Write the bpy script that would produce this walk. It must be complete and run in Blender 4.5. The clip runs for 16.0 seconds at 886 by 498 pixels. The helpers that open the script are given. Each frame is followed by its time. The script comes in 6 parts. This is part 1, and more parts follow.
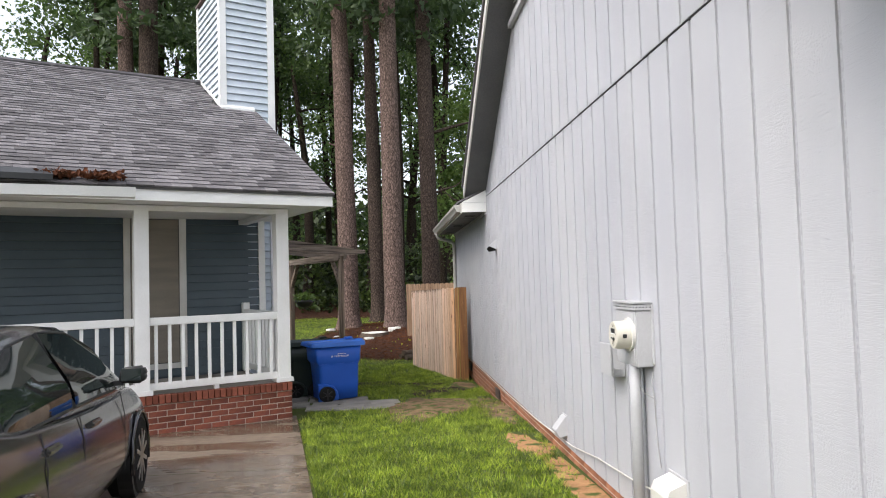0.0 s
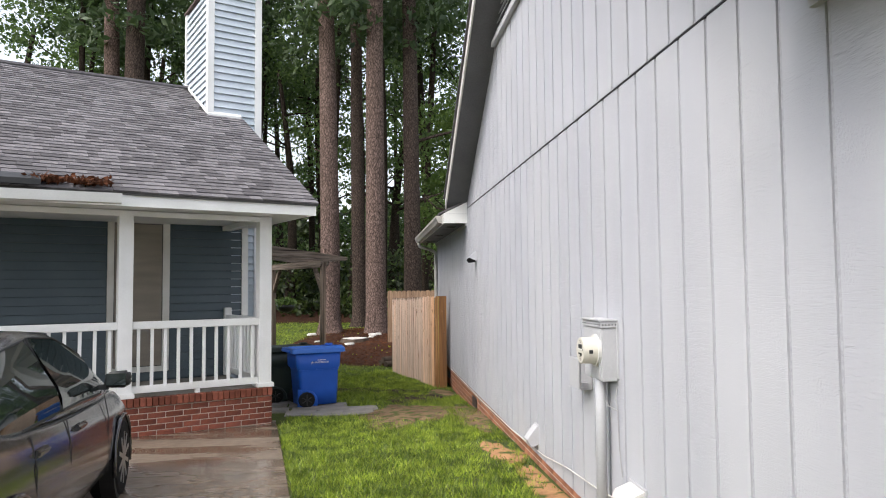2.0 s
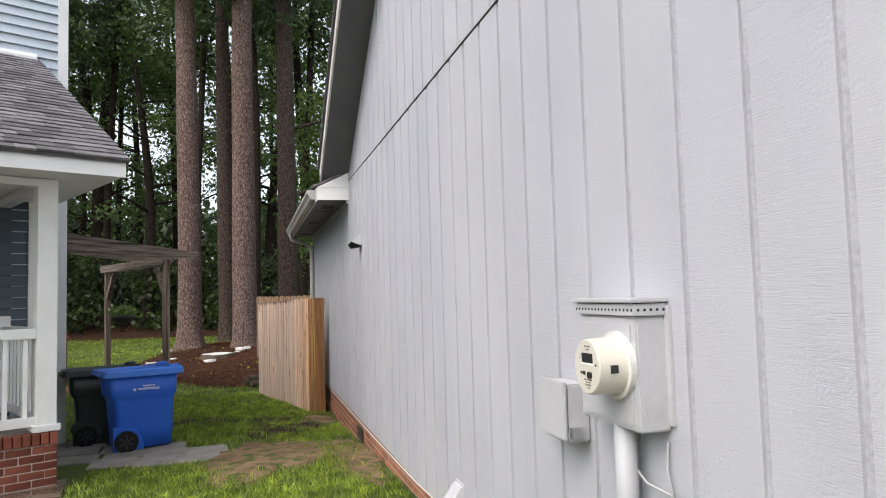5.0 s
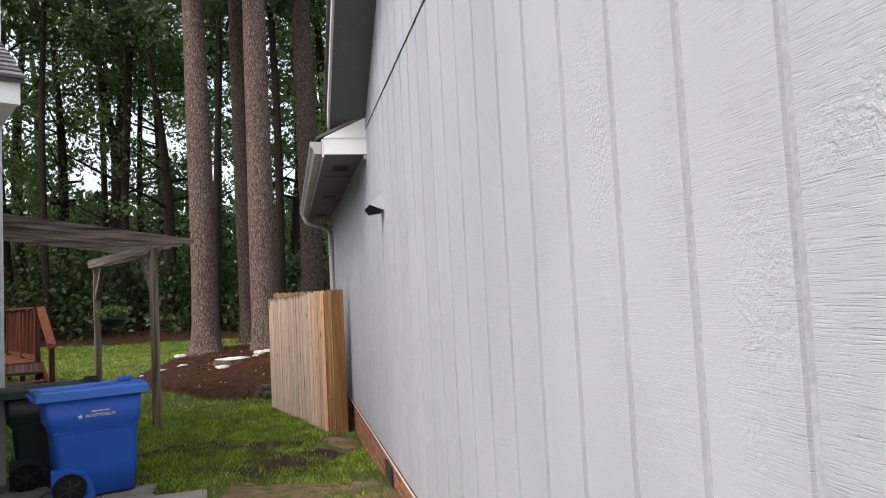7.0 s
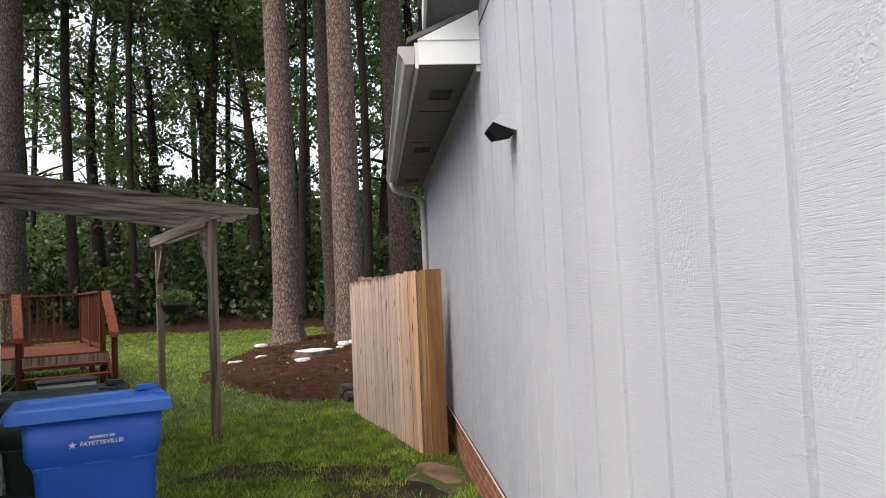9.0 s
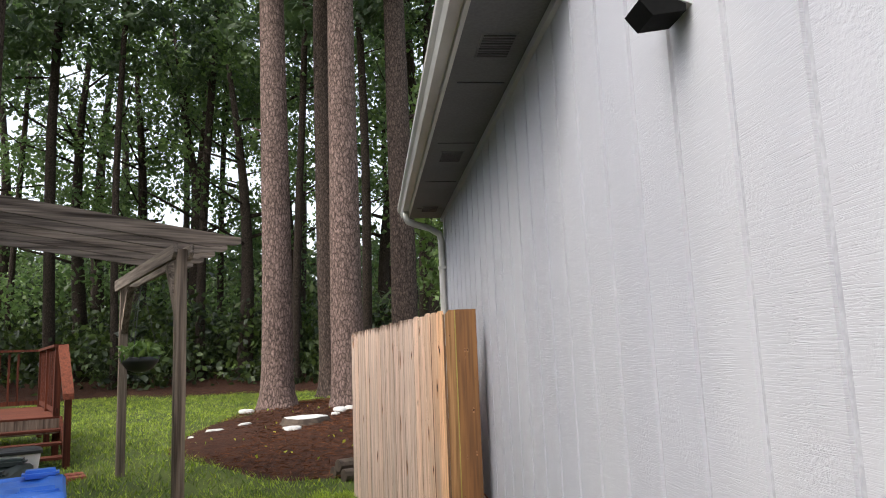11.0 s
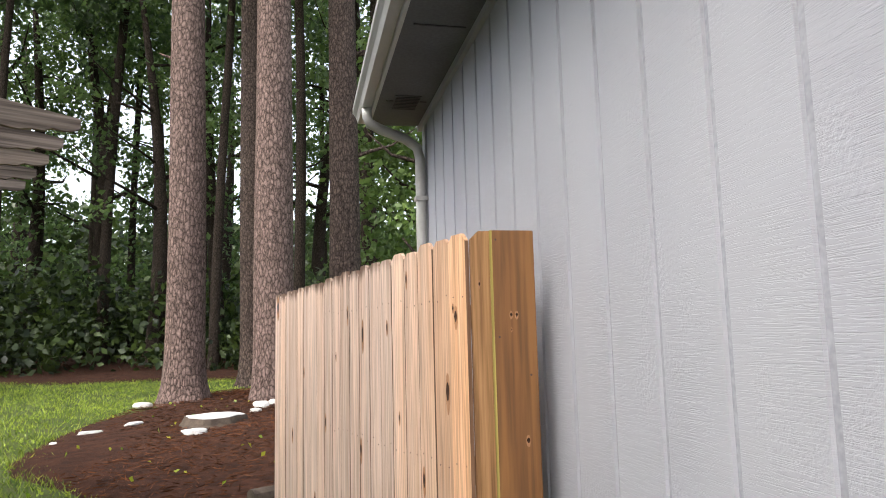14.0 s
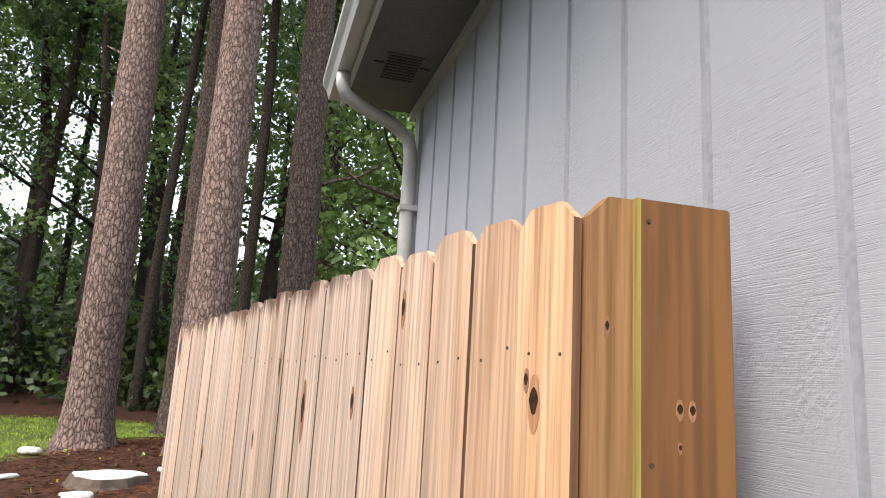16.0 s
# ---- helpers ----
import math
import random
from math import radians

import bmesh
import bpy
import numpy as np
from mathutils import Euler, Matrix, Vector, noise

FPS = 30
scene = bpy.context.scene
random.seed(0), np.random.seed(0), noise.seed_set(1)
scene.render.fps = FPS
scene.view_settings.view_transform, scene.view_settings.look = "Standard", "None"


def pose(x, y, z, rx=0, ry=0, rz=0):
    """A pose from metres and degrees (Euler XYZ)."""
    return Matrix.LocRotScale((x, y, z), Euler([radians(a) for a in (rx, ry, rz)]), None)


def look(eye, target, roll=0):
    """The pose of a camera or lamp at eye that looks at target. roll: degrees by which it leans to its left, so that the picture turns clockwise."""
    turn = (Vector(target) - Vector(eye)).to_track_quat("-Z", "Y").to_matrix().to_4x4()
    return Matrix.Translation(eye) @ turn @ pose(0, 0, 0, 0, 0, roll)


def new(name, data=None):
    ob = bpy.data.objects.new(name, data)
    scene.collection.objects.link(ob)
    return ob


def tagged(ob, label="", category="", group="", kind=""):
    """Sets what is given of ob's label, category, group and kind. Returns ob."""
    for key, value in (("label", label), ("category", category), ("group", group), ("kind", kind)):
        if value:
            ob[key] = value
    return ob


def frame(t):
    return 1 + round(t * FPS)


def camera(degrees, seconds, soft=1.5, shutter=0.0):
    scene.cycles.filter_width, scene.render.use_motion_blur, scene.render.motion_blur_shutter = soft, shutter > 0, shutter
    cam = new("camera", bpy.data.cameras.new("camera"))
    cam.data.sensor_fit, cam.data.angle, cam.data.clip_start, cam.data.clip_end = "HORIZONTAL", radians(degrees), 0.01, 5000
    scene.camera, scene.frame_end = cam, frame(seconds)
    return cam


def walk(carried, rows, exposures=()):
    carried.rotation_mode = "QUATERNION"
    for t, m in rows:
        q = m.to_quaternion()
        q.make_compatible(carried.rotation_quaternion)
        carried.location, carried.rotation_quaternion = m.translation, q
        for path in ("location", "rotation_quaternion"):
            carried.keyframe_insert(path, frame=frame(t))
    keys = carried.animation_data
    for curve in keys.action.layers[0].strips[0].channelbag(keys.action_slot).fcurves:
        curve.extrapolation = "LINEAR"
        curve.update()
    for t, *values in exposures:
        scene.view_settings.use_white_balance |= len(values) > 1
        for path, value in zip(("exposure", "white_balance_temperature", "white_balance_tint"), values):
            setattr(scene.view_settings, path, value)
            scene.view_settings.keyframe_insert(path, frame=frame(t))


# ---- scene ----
cam = camera(64.4, 16.0, soft=1.0)
PATH = [
    (0, (-0.011, 0.62, 1.814), (0.149, 2.612, 1.905), -1.7),
    (0.5, (-0.104, 0.365, 1.865), (-0.176, 2.359, 2.000), -1.4),
    (1, (-0.142, 0.213, 1.902), (-0.228, 2.206, 2.046), -0.4),
    (1.5, (-0.069, 0.266, 1.892), (-0.02, 2.261, 2.021), -0.1),
    (2, (0.006, 0.388, 1.877), (0.214, 2.374, 1.983), -0.5),
    (2.5, (0.131, 0.65, 1.840), (0.5, 2.615, 1.901), -1.4),
    (3, (0.176, 0.992, 1.741), (0.661, 2.932, 1.755), -2.1),
    (3.5, (0.227, 1.432, 1.723), (0.794, 3.35, 1.727), -2.2),
    (3.7, (0.275, 1.618, 1.703), (0.864, 3.529, 1.712), -2.1),
    (5.8, (0.618, 3.981, 1.648), (1.116, 5.908, 1.847), -1.4),
    (6, (0.715, 4.222, 1.614), (1.223, 6.146, 1.821), -1.9),
    (6.5, (0.752, 4.785, 1.613), (1.185, 6.722, 1.852), -1.9),
    (7, (0.847, 5.397, 1.566), (1.285, 7.345, 1.690), -2.9),
    (7.5, (0.879, 6.018, 1.584), (1.107, 7.998, 1.756), -3.9),
    (8, (0.896, 6.587, 1.575), (1.194, 8.556, 1.760), -1.6),
    (8.5, (0.963, 7.141, 1.538), (1.179, 9.125, 1.669), -2.2),
    (9, (0.917, 7.646, 1.507), (1.109, 9.634, 1.611), -2.6),
    (9.2, (0.923, 7.882, 1.484), (1.107, 9.869, 1.626), -2.0),
    (11.3, (0.702, 9.607, 1.362), (0.926, 11.574, 1.650), -2.3),
    (11.5, (0.673, 9.777, 1.370), (0.924, 11.744, 1.626), -2.5),
    (12, (0.674, 10.328, 1.339), (0.986, 12.292, 1.548), -2.8),
    (12.5, (0.617, 10.85, 1.318), (0.996, 12.802, 1.537), -2.2),
    (13, (0.671, 11.326, 1.286), (1.051, 13.272, 1.546), -2.5),
    (13.5, (0.706, 11.786, 1.288), (1.018, 13.74, 1.579), -2.5),
    (14, (0.723, 12.27, 1.296), (1.119, 14.215, 1.542), -1.4),
    (14.5, (0.828, 12.734, 1.304), (1.27, 14.674, 1.515), -0.7),
    (15, (0.855, 13.209, 1.268), (1.335, 15.141, 1.458), 0.8),
    (15.5, (0.89, 13.597, 1.294), (1.406, 15.516, 1.520), 2.0),
    (16, (0.857, 13.824, 1.371), (1.367, 15.716, 1.773), 3.3),
]
walk(cam, [(t, look(eye, target, roll)) for t, eye, target, roll in PATH],
     exposures=[(0.0, 0.68), (3.5, 0.62), (6.0, 0.5), (7.5, 0.57), (9.0, 0.7), (11.5, 0.98), (12.5, 1.15), (15.5, 1.22), (16.0, 1.32)])

# world and light: bright overcast sky after rain
world = bpy.data.worlds.new("overcast")
scene.world = world
world.use_nodes = True
wn = world.node_tree
sky = wn.nodes.new("ShaderNodeTexSky")
sky.sky_type = "NISHITA"
sky.sun_disc = False
sky.sun_elevation, sky.sun_rotation = radians(52), radians(236)
sky.dust_density, sky.ozone_density = 4.0, 1.0
grey = wn.nodes.new("ShaderNodeHueSaturation")
grey.inputs["Saturation"].default_value = 0.45
wn.links.new(sky.outputs[0], grey.inputs["Color"])
wn.links.new(grey.outputs[0], wn.nodes["Background"].inputs[0])
wn.nodes["Background"].inputs[1].default_value = 0.25
sun_data = bpy.data.lights.new("sun", "SUN")
sun_data.energy, sun_data.angle, sun_data.color = 0.5, radians(40), (1.0, 0.985, 0.96)
sun = new("sun", sun_data)
sun.matrix_world = pose(0, 0, 30, 38, 0, -56)


# ---- materials ----
def tex(nt, kind, scale, detail=4.0, vec=None, stretch=None, space="Object"):
    co = nt.nodes.new("ShaderNodeTexCoord")
    mp = nt.nodes.new("ShaderNodeMapping")
    mp.inputs["Scale"].default_value = stretch or (1, 1, 1)
    nt.links.new(co.outputs[space], mp.inputs["Vector"])
    n = nt.nodes.new(kind)
    n.inputs["Scale"].default_value = scale
    if "Detail" in n.inputs:
        n.inputs["Detail"].default_value = detail
    nt.links.new(mp.outputs[0], n.inputs["Vector"])
    return n


def ramp(nt, src, stops):
    r = nt.nodes.new("ShaderNodeValToRGB")
    els = r.color_ramp.elements
    while len(els) < len(stops):
        els.new(0.5)
    for e, (p, c) in zip(els, stops):
        e.position = p
        e.color = (*c, 1) if len(c) == 3 else c
    nt.links.new(src, r.inputs[0])
    return r.outputs[0]


def mix(nt, a, b, fac, mode="MIX"):
    m = nt.nodes.new("ShaderNodeMix")
    m.data_type, m.blend_type = "RGBA", mode
    for sock, v in ((m.inputs[6], a), (m.inputs[7], b), (m.inputs[0], fac)):
        if isinstance(v, bpy.types.NodeSocket):
            nt.links.new(v, sock)
        elif isinstance(v, (int, float)):
            sock.default_value = v
        else:
            sock.default_value = (*v, 1)
    return m.outputs[2]


def bump(nt, bsdf, height, strength, dist, prev=None):
    b = nt.nodes.new("ShaderNodeBump")
    b.inputs["Strength"].default_value, b.inputs["Distance"].default_value = strength, dist
    nt.links.new(height, b.inputs["Height"])
    if prev:
        nt.links.new(prev, b.inputs["Normal"])
    nt.links.new(b.outputs[0], bsdf.inputs["Normal"])
    return b.outputs[0]


def base(name, rough=0.7, metal=0.0, color=(0.5, 0.5, 0.5)):
    m = bpy.data.materials.new(name)
    m.use_nodes = True
    b = m.node_tree.nodes["Principled BSDF"]
    b.inputs["Roughness"].default_value, b.inputs["Metallic"].default_value = rough, metal
    b.inputs["Base Color"].default_value = (*color, 1)
    b.inputs["Specular IOR Level"].default_value = 0.5 if rough < 0.7 or metal else 0.12
    return m, m.node_tree, b


def worn(name, c1, c2, scale=3.0, rough=0.6, metal=0.0, bmp=0.15, fine=60.0, rnd=0.0, stretch=None, dist=0.004):
    """Two close colours mixed by a broad and a fine noise, with a light relief."""
    m, nt, b = base(name, rough, metal)
    broad = tex(nt, "ShaderNodeTexNoise", scale, 5, stretch=stretch)
    small = tex(nt, "ShaderNodeTexNoise", fine, 3, stretch=stretch)
    c = mix(nt, c1, c2, ramp(nt, broad.outputs[0], [(0.35, (0, 0, 0)), (0.68, (1, 1, 1))]))
    c = mix(nt, c, ramp(nt, small.outputs[0], [(0.3, (0.96,) * 3 if rough < 0.6 else (0.82,) * 3), (0.7, (1.02,) * 3 if rough < 0.6 else (1.08,) * 3)]), 1.0, "MULTIPLY")
    if rnd:
        oi = nt.nodes.new("ShaderNodeObjectInfo")
        c = mix(nt, c, ramp(nt, oi.outputs["Random"], [(0, (1 - rnd,) * 3), (1, (1 + rnd,) * 3)]), 1.0, "MULTIPLY")
    nt.links.new(c, b.inputs["Base Color"])
    bump(nt, b, small.outputs[0], bmp, dist)
    return m


def siding_paint():
    """Grey paint over rough-sawn plywood: level saw marks, knots and brush dabs."""
    m, nt, b = base("grey_siding_paint", 0.62)
    saw = tex(nt, "ShaderNodeTexNoise", 1.0, 1, stretch=(2, 5.0, 430))
    saw2 = tex(nt, "ShaderNodeTexNoise", 1.0, 1, stretch=(2, 16.0, 300))
    dab = tex(nt, "ShaderNodeTexNoise", 75, 4)
    calm = tex(nt, "ShaderNodeTexNoise", 1.7, 4, stretch=(1, 1.5, 0.6))
    where = tex(nt, "ShaderNodeTexNoise", 3.2, 3)
    broad = tex(nt, "ShaderNodeTexNoise", 0.8, 4, stretch=(1, 1.6, 0.35))
    c = mix(nt, (0.395, 0.40, 0.435), (0.435, 0.438, 0.462), ramp(nt, broad.outputs[0], [(0.35, (0, 0, 0)), (0.65, (1, 1, 1))]))
    nt.links.new(c, b.inputs["Base Color"])
    lines = ramp(nt, saw.outputs[0], [(0.37, (0, 0, 0)), (0.43, (1, 1, 1))])
    lines2 = ramp(nt, saw2.outputs[0], [(0.36, (0, 0, 0)), (0.44, (1, 1, 1))])
    blobs = ramp(nt, dab.outputs[0], [(0.42, (0, 0, 0)), (0.6, (1, 1, 1))])
    mask = ramp(nt, where.outputs[0], [(0.5, (0, 0, 0)), (0.66, (0.8,) * 3)])
    h = mix(nt, mix(nt, lines, lines2, 0.4), blobs, mask)
    h = mix(nt, h, (0.8, 0.8, 0.8), ramp(nt, calm.outputs[0], [(0.4, (0, 0, 0)), (0.6, (0.85,) * 3)]))
    bump(nt, b, h, 0.72, 0.0034)
    return m


def wood(name, light, dark, grain=1.0, rough=0.75, stain=None, tips=False, axis=2, fade=None):
    def along(a, b):
        return tuple(b if i == axis else a for i in range(3))

    m, nt, b = base(name, rough)
    oi = nt.nodes.new("ShaderNodeObjectInfo")
    g = tex(nt, "ShaderNodeTexNoise", 1.0, 6, stretch=along(26 * grain, 1.1))
    g2 = tex(nt, "ShaderNodeTexNoise", 1.0, 4, stretch=along(90 * grain, 2.5))
    for n in (g, g2):
        n.noise_dimensions = "4D"
        mul = nt.nodes.new("ShaderNodeMath")
        mul.operation = "MULTIPLY"
        mul.inputs[1].default_value = 37.0
        nt.links.new(oi.outputs["Random"], mul.inputs[0])
        nt.links.new(mul.outputs[0], n.inputs["W"])
    c = mix(nt, light, dark, ramp(nt, g.outputs[0], [(0.4, (0, 0, 0)), (0.66, (1, 1, 1))]))
    c = mix(nt, c, ramp(nt, g2.outputs[0], [(0.35, (0.66,) * 3), (0.6, (1.08,) * 3)]), 1.0, "MULTIPLY")
    c = mix(nt, c, ramp(nt, oi.outputs["Random"], [(0, (0.84, 0.82, 0.8)), (0.5, (1, 1, 1)), (1, (1.12, 1.08, 1.02))]), 1.0, "MULTIPLY")
    if fade:
        # multiplied by the fade colour near x = 0, running out by 0.75
        co = nt.nodes.new("ShaderNodeTexCoord")
        sep = nt.nodes.new("ShaderNodeSeparateXYZ")
        nt.links.new(co.outputs["Object"], sep.inputs[0])
        e = nt.nodes.new("ShaderNodeMath")
        e.operation = "MULTIPLY_ADD"
        e.inputs[1].default_value = 1.0
        e.inputs[2].default_value = 0.0
        nt.links.new(sep.outputs[0], e.inputs[0])
        c = mix(nt, c, fade, ramp(nt, e.outputs[0], [(0.02, (1, 1, 1)), (0.75, (0, 0, 0))]), "MULTIPLY")
    if stain:
        s = tex(nt, "ShaderNodeTexNoise", 1.0, 5, stretch=(9, 9, 0.9))
        c = mix(nt, c, stain, ramp(nt, s.outputs[0], [(0.57, (0, 0, 0)), (0.75, (0.7,) * 3)]))
    if tips:
        # blackened, rain-soaked cut ends
        co = nt.nodes.new("ShaderNodeTexCoord")
        sep = nt.nodes.new("ShaderNodeSeparateXYZ")
        nt.links.new(co.outputs["Generated"], sep.inputs[0])
        e = nt.nodes.new("ShaderNodeMath")
        e.operation = "MULTIPLY_ADD"
        e.inputs[1].default_value = 0.12
        nt.links.new(g.outputs[0], e.inputs[0])
        nt.links.new(sep.outputs[2], e.inputs[2])
        low = nt.nodes.new("ShaderNodeMath")
        low.operation = "SUBTRACT"
        low.inputs[1].default_value = 0.5
        nt.links.new(e.outputs[0], low.inputs[0])
        wet = ramp(nt, low.outputs[0], [(0.528, (0, 0, 0)), (0.556, (0.85,) * 3)])
        obj = nt.nodes.new("ShaderNodeTexCoord")
        ends = nt.nodes.new("ShaderNodeSeparateXYZ")
        nt.links.new(obj.outputs["Object"], ends.inputs[0])
        old = ramp(nt, ends.outputs[0], [(0.5, (0.1,) * 3), (1.0, (1, 1, 1))])
        c = mix(nt, c, (0.085, 0.045, 0.028), mix(nt, wet, old, 1.0, "MULTIPLY"))
    nt.links.new(c, b.inputs["Base Color"])
    bump(nt, b, g2.outputs[0], 0.3, 0.003)
    return m


def bark(name, plate, crack, mossy=None, scale=1.0):
    m, nt, b = base(name, 0.9)
    v = tex(nt, "ShaderNodeTexVoronoi", 12.0 * scale, stretch=(1.5, 1.5, 0.6))
    v.feature = "DISTANCE_TO_EDGE"
    n = tex(nt, "ShaderNodeTexNoise", 14 * scale, 6, stretch=(1, 1, 0.5))
    warp = nt.nodes.new("ShaderNodeMix")
    warp.data_type = "VECTOR"
    warp.inputs[0].default_value = 0.07
    src = v.inputs["Vector"].links[0].from_socket
    nt.links.new(src, warp.inputs[4])
    nt.links.new(n.outputs["Color"], warp.inputs[5])
    nt.links.new(warp.outputs[1], v.inputs["Vector"])
    edge = ramp(nt, v.outputs["Distance"], [(0.0, (0, 0, 0)), (0.03, (0.45,) * 3), (0.11, (1, 1, 1))])
    tone = tex(nt, "ShaderNodeTexNoise", 26.0, 5)
    c = mix(nt, plate, tuple(min(1, q * 1.6) for q in plate), ramp(nt, tone.outputs[0], [(0.4, (0, 0, 0)), (0.65, (1, 1, 1))]))
    c = mix(nt, crack, c, edge)
    c = mix(nt, c, ramp(nt, n.outputs[0], [(0.3, (0.7,) * 3), (0.7, (1.15,) * 3)]), 1.0, "MULTIPLY")
    nt.links.new(c, b.inputs["Base Color"])
    h = mix(nt, edge, n.outputs[0], 0.35)
    bump(nt, b, h, 0.9, 0.03)
    return m


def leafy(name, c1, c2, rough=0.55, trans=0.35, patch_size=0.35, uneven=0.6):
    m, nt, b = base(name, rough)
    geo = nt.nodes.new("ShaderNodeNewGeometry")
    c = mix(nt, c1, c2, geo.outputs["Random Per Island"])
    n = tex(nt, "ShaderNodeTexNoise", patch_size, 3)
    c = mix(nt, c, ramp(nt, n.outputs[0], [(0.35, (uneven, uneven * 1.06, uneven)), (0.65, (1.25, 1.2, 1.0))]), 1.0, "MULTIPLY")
    nt.links.new(c, b.inputs["Base Color"])
    tr = nt.nodes.new("ShaderNodeBsdfTranslucent")
    nt.links.new(c, tr.inputs[0])
    mx = nt.nodes.new("ShaderNodeMixShader")
    mx.inputs[0].default_value = trans
    out = nt.nodes["Material Output"]
    nt.links.new(b.outputs[0], mx.inputs[1])
    nt.links.new(tr.outputs[0], mx.inputs[2])
    nt.links.new(mx.outputs[0], out.inputs[0])
    return m


M_SIDING = siding_paint()
M_GREYTRIM = worn("grey_trim_paint", (0.42, 0.42, 0.44), (0.47, 0.47, 0.48), 2, 0.55, bmp=0.08)
# siding grey a step darker, painting shade into the grooves
M_GROOVE = worn("groove_shade_paint", (0.355, 0.357, 0.385), (0.405, 0.407, 0.43), 4, 0.65)
# the wall's grey, darkened to hold the shade under the eaves
M_SOFFIT = worn("shaded_grey_soffit_paint", (0.105, 0.105, 0.11), (0.135, 0.135, 0.14), 2, 0.6, bmp=0.1)
M_WHITE = worn("white_paint", (0.78, 0.78, 0.77), (0.70, 0.70, 0.68), 2.2, 0.45, bmp=0.06)
M_TRIM_DULL = worn("dull_white_trim", (0.62, 0.61, 0.58), (0.52, 0.50, 0.46), 2, 0.5, bmp=0.08)
M_GUTTER = worn("gutter_aluminium", (0.50, 0.49, 0.46), (0.38, 0.36, 0.33), 1.3, 0.4, 0.1, 0.1, stretch=(4, 1, 4))
# blue siding with the porch shade put into its colour
M_BLUE = worn("porch_shaded_blue_siding", (0.056, 0.08, 0.098), (0.07, 0.098, 0.117), 1.5, 0.45, bmp=0.08, fine=30)
# the siding out in the open, its brighter light painted as pale blue
M_PALEBLUE = worn("daylit_blue_siding", (0.47, 0.53, 0.58), (0.53, 0.58, 0.63), 1.2, 0.4, bmp=0.08, fine=30)
M_BRICK = worn("red_brick", (0.25, 0.082, 0.05), (0.16, 0.055, 0.04), 9, 0.85, bmp=0.5, fine=120, rnd=0.3)
M_BRICK_OLD = worn("orange_brown_brick", (0.36, 0.17, 0.10), (0.25, 0.11, 0.07), 9, 0.9, bmp=0.5, fine=120, rnd=0.3)
M_MORTAR = worn("mortar", (0.56, 0.48, 0.41), (0.42, 0.36, 0.31), 8, 0.95, bmp=0.4)
M_SHINGLE = worn("grey_asphalt_shingle", (0.125, 0.118, 0.125), (0.165, 0.155, 0.16), 6, 0.85, bmp=0.8, fine=220, rnd=0.38, dist=0.003)
M_ROOFDECK = worn("roof_underlay", (0.06, 0.06, 0.06), (0.09, 0.085, 0.08), 6, 0.9)
M_RUST = worn("rusty_cap_metal", (0.07, 0.04, 0.035), (0.11, 0.06, 0.045), 6, 0.6, 0.3)


def wet_concrete():
    """Stained concrete with a broken film of rain water."""
    m, nt, b = base("wet_driveway_concrete", 0.2)
    a = tex(nt, "ShaderNodeTexNoise", 1.0, 6, stretch=(0.5, 1.5, 1))
    f = tex(nt, "ShaderNodeTexNoise", 11, 6)
    g = tex(nt, "ShaderNodeTexNoise", 160, 3)
    c = mix(nt, (0.085, 0.058, 0.038), (0.21, 0.165, 0.125), ramp(nt, a.outputs[0], [(0.36, (0, 0, 0)), (0.62, (1, 1, 1))]))
    c = mix(nt, c, ramp(nt, f.outputs[0], [(0.35, (0.7,) * 3), (0.65, (1.15,) * 3)]), 1.0, "MULTIPLY")
    nt.links.new(c, b.inputs["Base Color"])
    nt.links.new(ramp(nt, a.outputs[0], [(0.4, (0.06,) * 3), (0.6, (0.42,) * 3)]), b.inputs["Roughness"])
    bump(nt, b, mix(nt, f.outputs[0], g.outputs[0], 0.5), 0.16, 0.004)
    return m


M_CONC = wet_concrete()
M_PAVER = worn("grey_concrete_paver", (0.30, 0.28, 0.25), (0.22, 0.20, 0.18), 4, 0.7, bmp=0.3, rnd=0.1)
M_PICKET = wood("new_pine_picket", (0.80, 0.61, 0.495), (0.64, 0.445, 0.335), 1.35, 0.7, stain=(0.42, 0.33, 0.26), tips=True, fade=(0.94, 0.77, 0.58))
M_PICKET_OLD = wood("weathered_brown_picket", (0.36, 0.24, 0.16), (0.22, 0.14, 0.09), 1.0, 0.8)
# dark brown standing in for the shade in the gaps between pickets
M_PICKET_EDGE = wood("gap_shade_picket_edge", (0.26, 0.16, 0.105), (0.14, 0.085, 0.055), 1.0, 0.85)
M_PICKET_SIDE = wood("brown_grained_picket", (0.40, 0.22, 0.10), (0.20, 0.10, 0.045), 1.1, 0.75)
M_KNOT = worn("dark_knot_wood", (0.035, 0.017, 0.01), (0.06, 0.03, 0.018), 60, 0.7, bmp=0.3)
M_KNOTRING = wood("brown_knot_ring_wood", (0.50, 0.27, 0.15), (0.30, 0.15, 0.08), 1.6, 0.75)
M_YELLOWWOOD = wood("yellow_green_edge_wood", (0.50, 0.40, 0.12), (0.26, 0.20, 0.05))
M_TREATED = wood("brown_treated_board", (0.23, 0.102, 0.03), (0.168, 0.069, 0.02), 0.6, 0.6, stain=(0.095, 0.037, 0.013))
M_OLDWOOD = wood("weathered_grey_wood", (0.27, 0.215, 0.17), (0.085, 0.064, 0.05), 1.0, 0.85)
M_REDWOOD = wood("red_stained_deck_wood", (0.115, 0.034, 0.019), (0.05, 0.017, 0.011), 1.0, 0.75)
M_REDRAIL = wood("worn_red_rail_wood", (0.20, 0.06, 0.032), (0.12, 0.038, 0.021), 1.0, 0.7, axis=1)
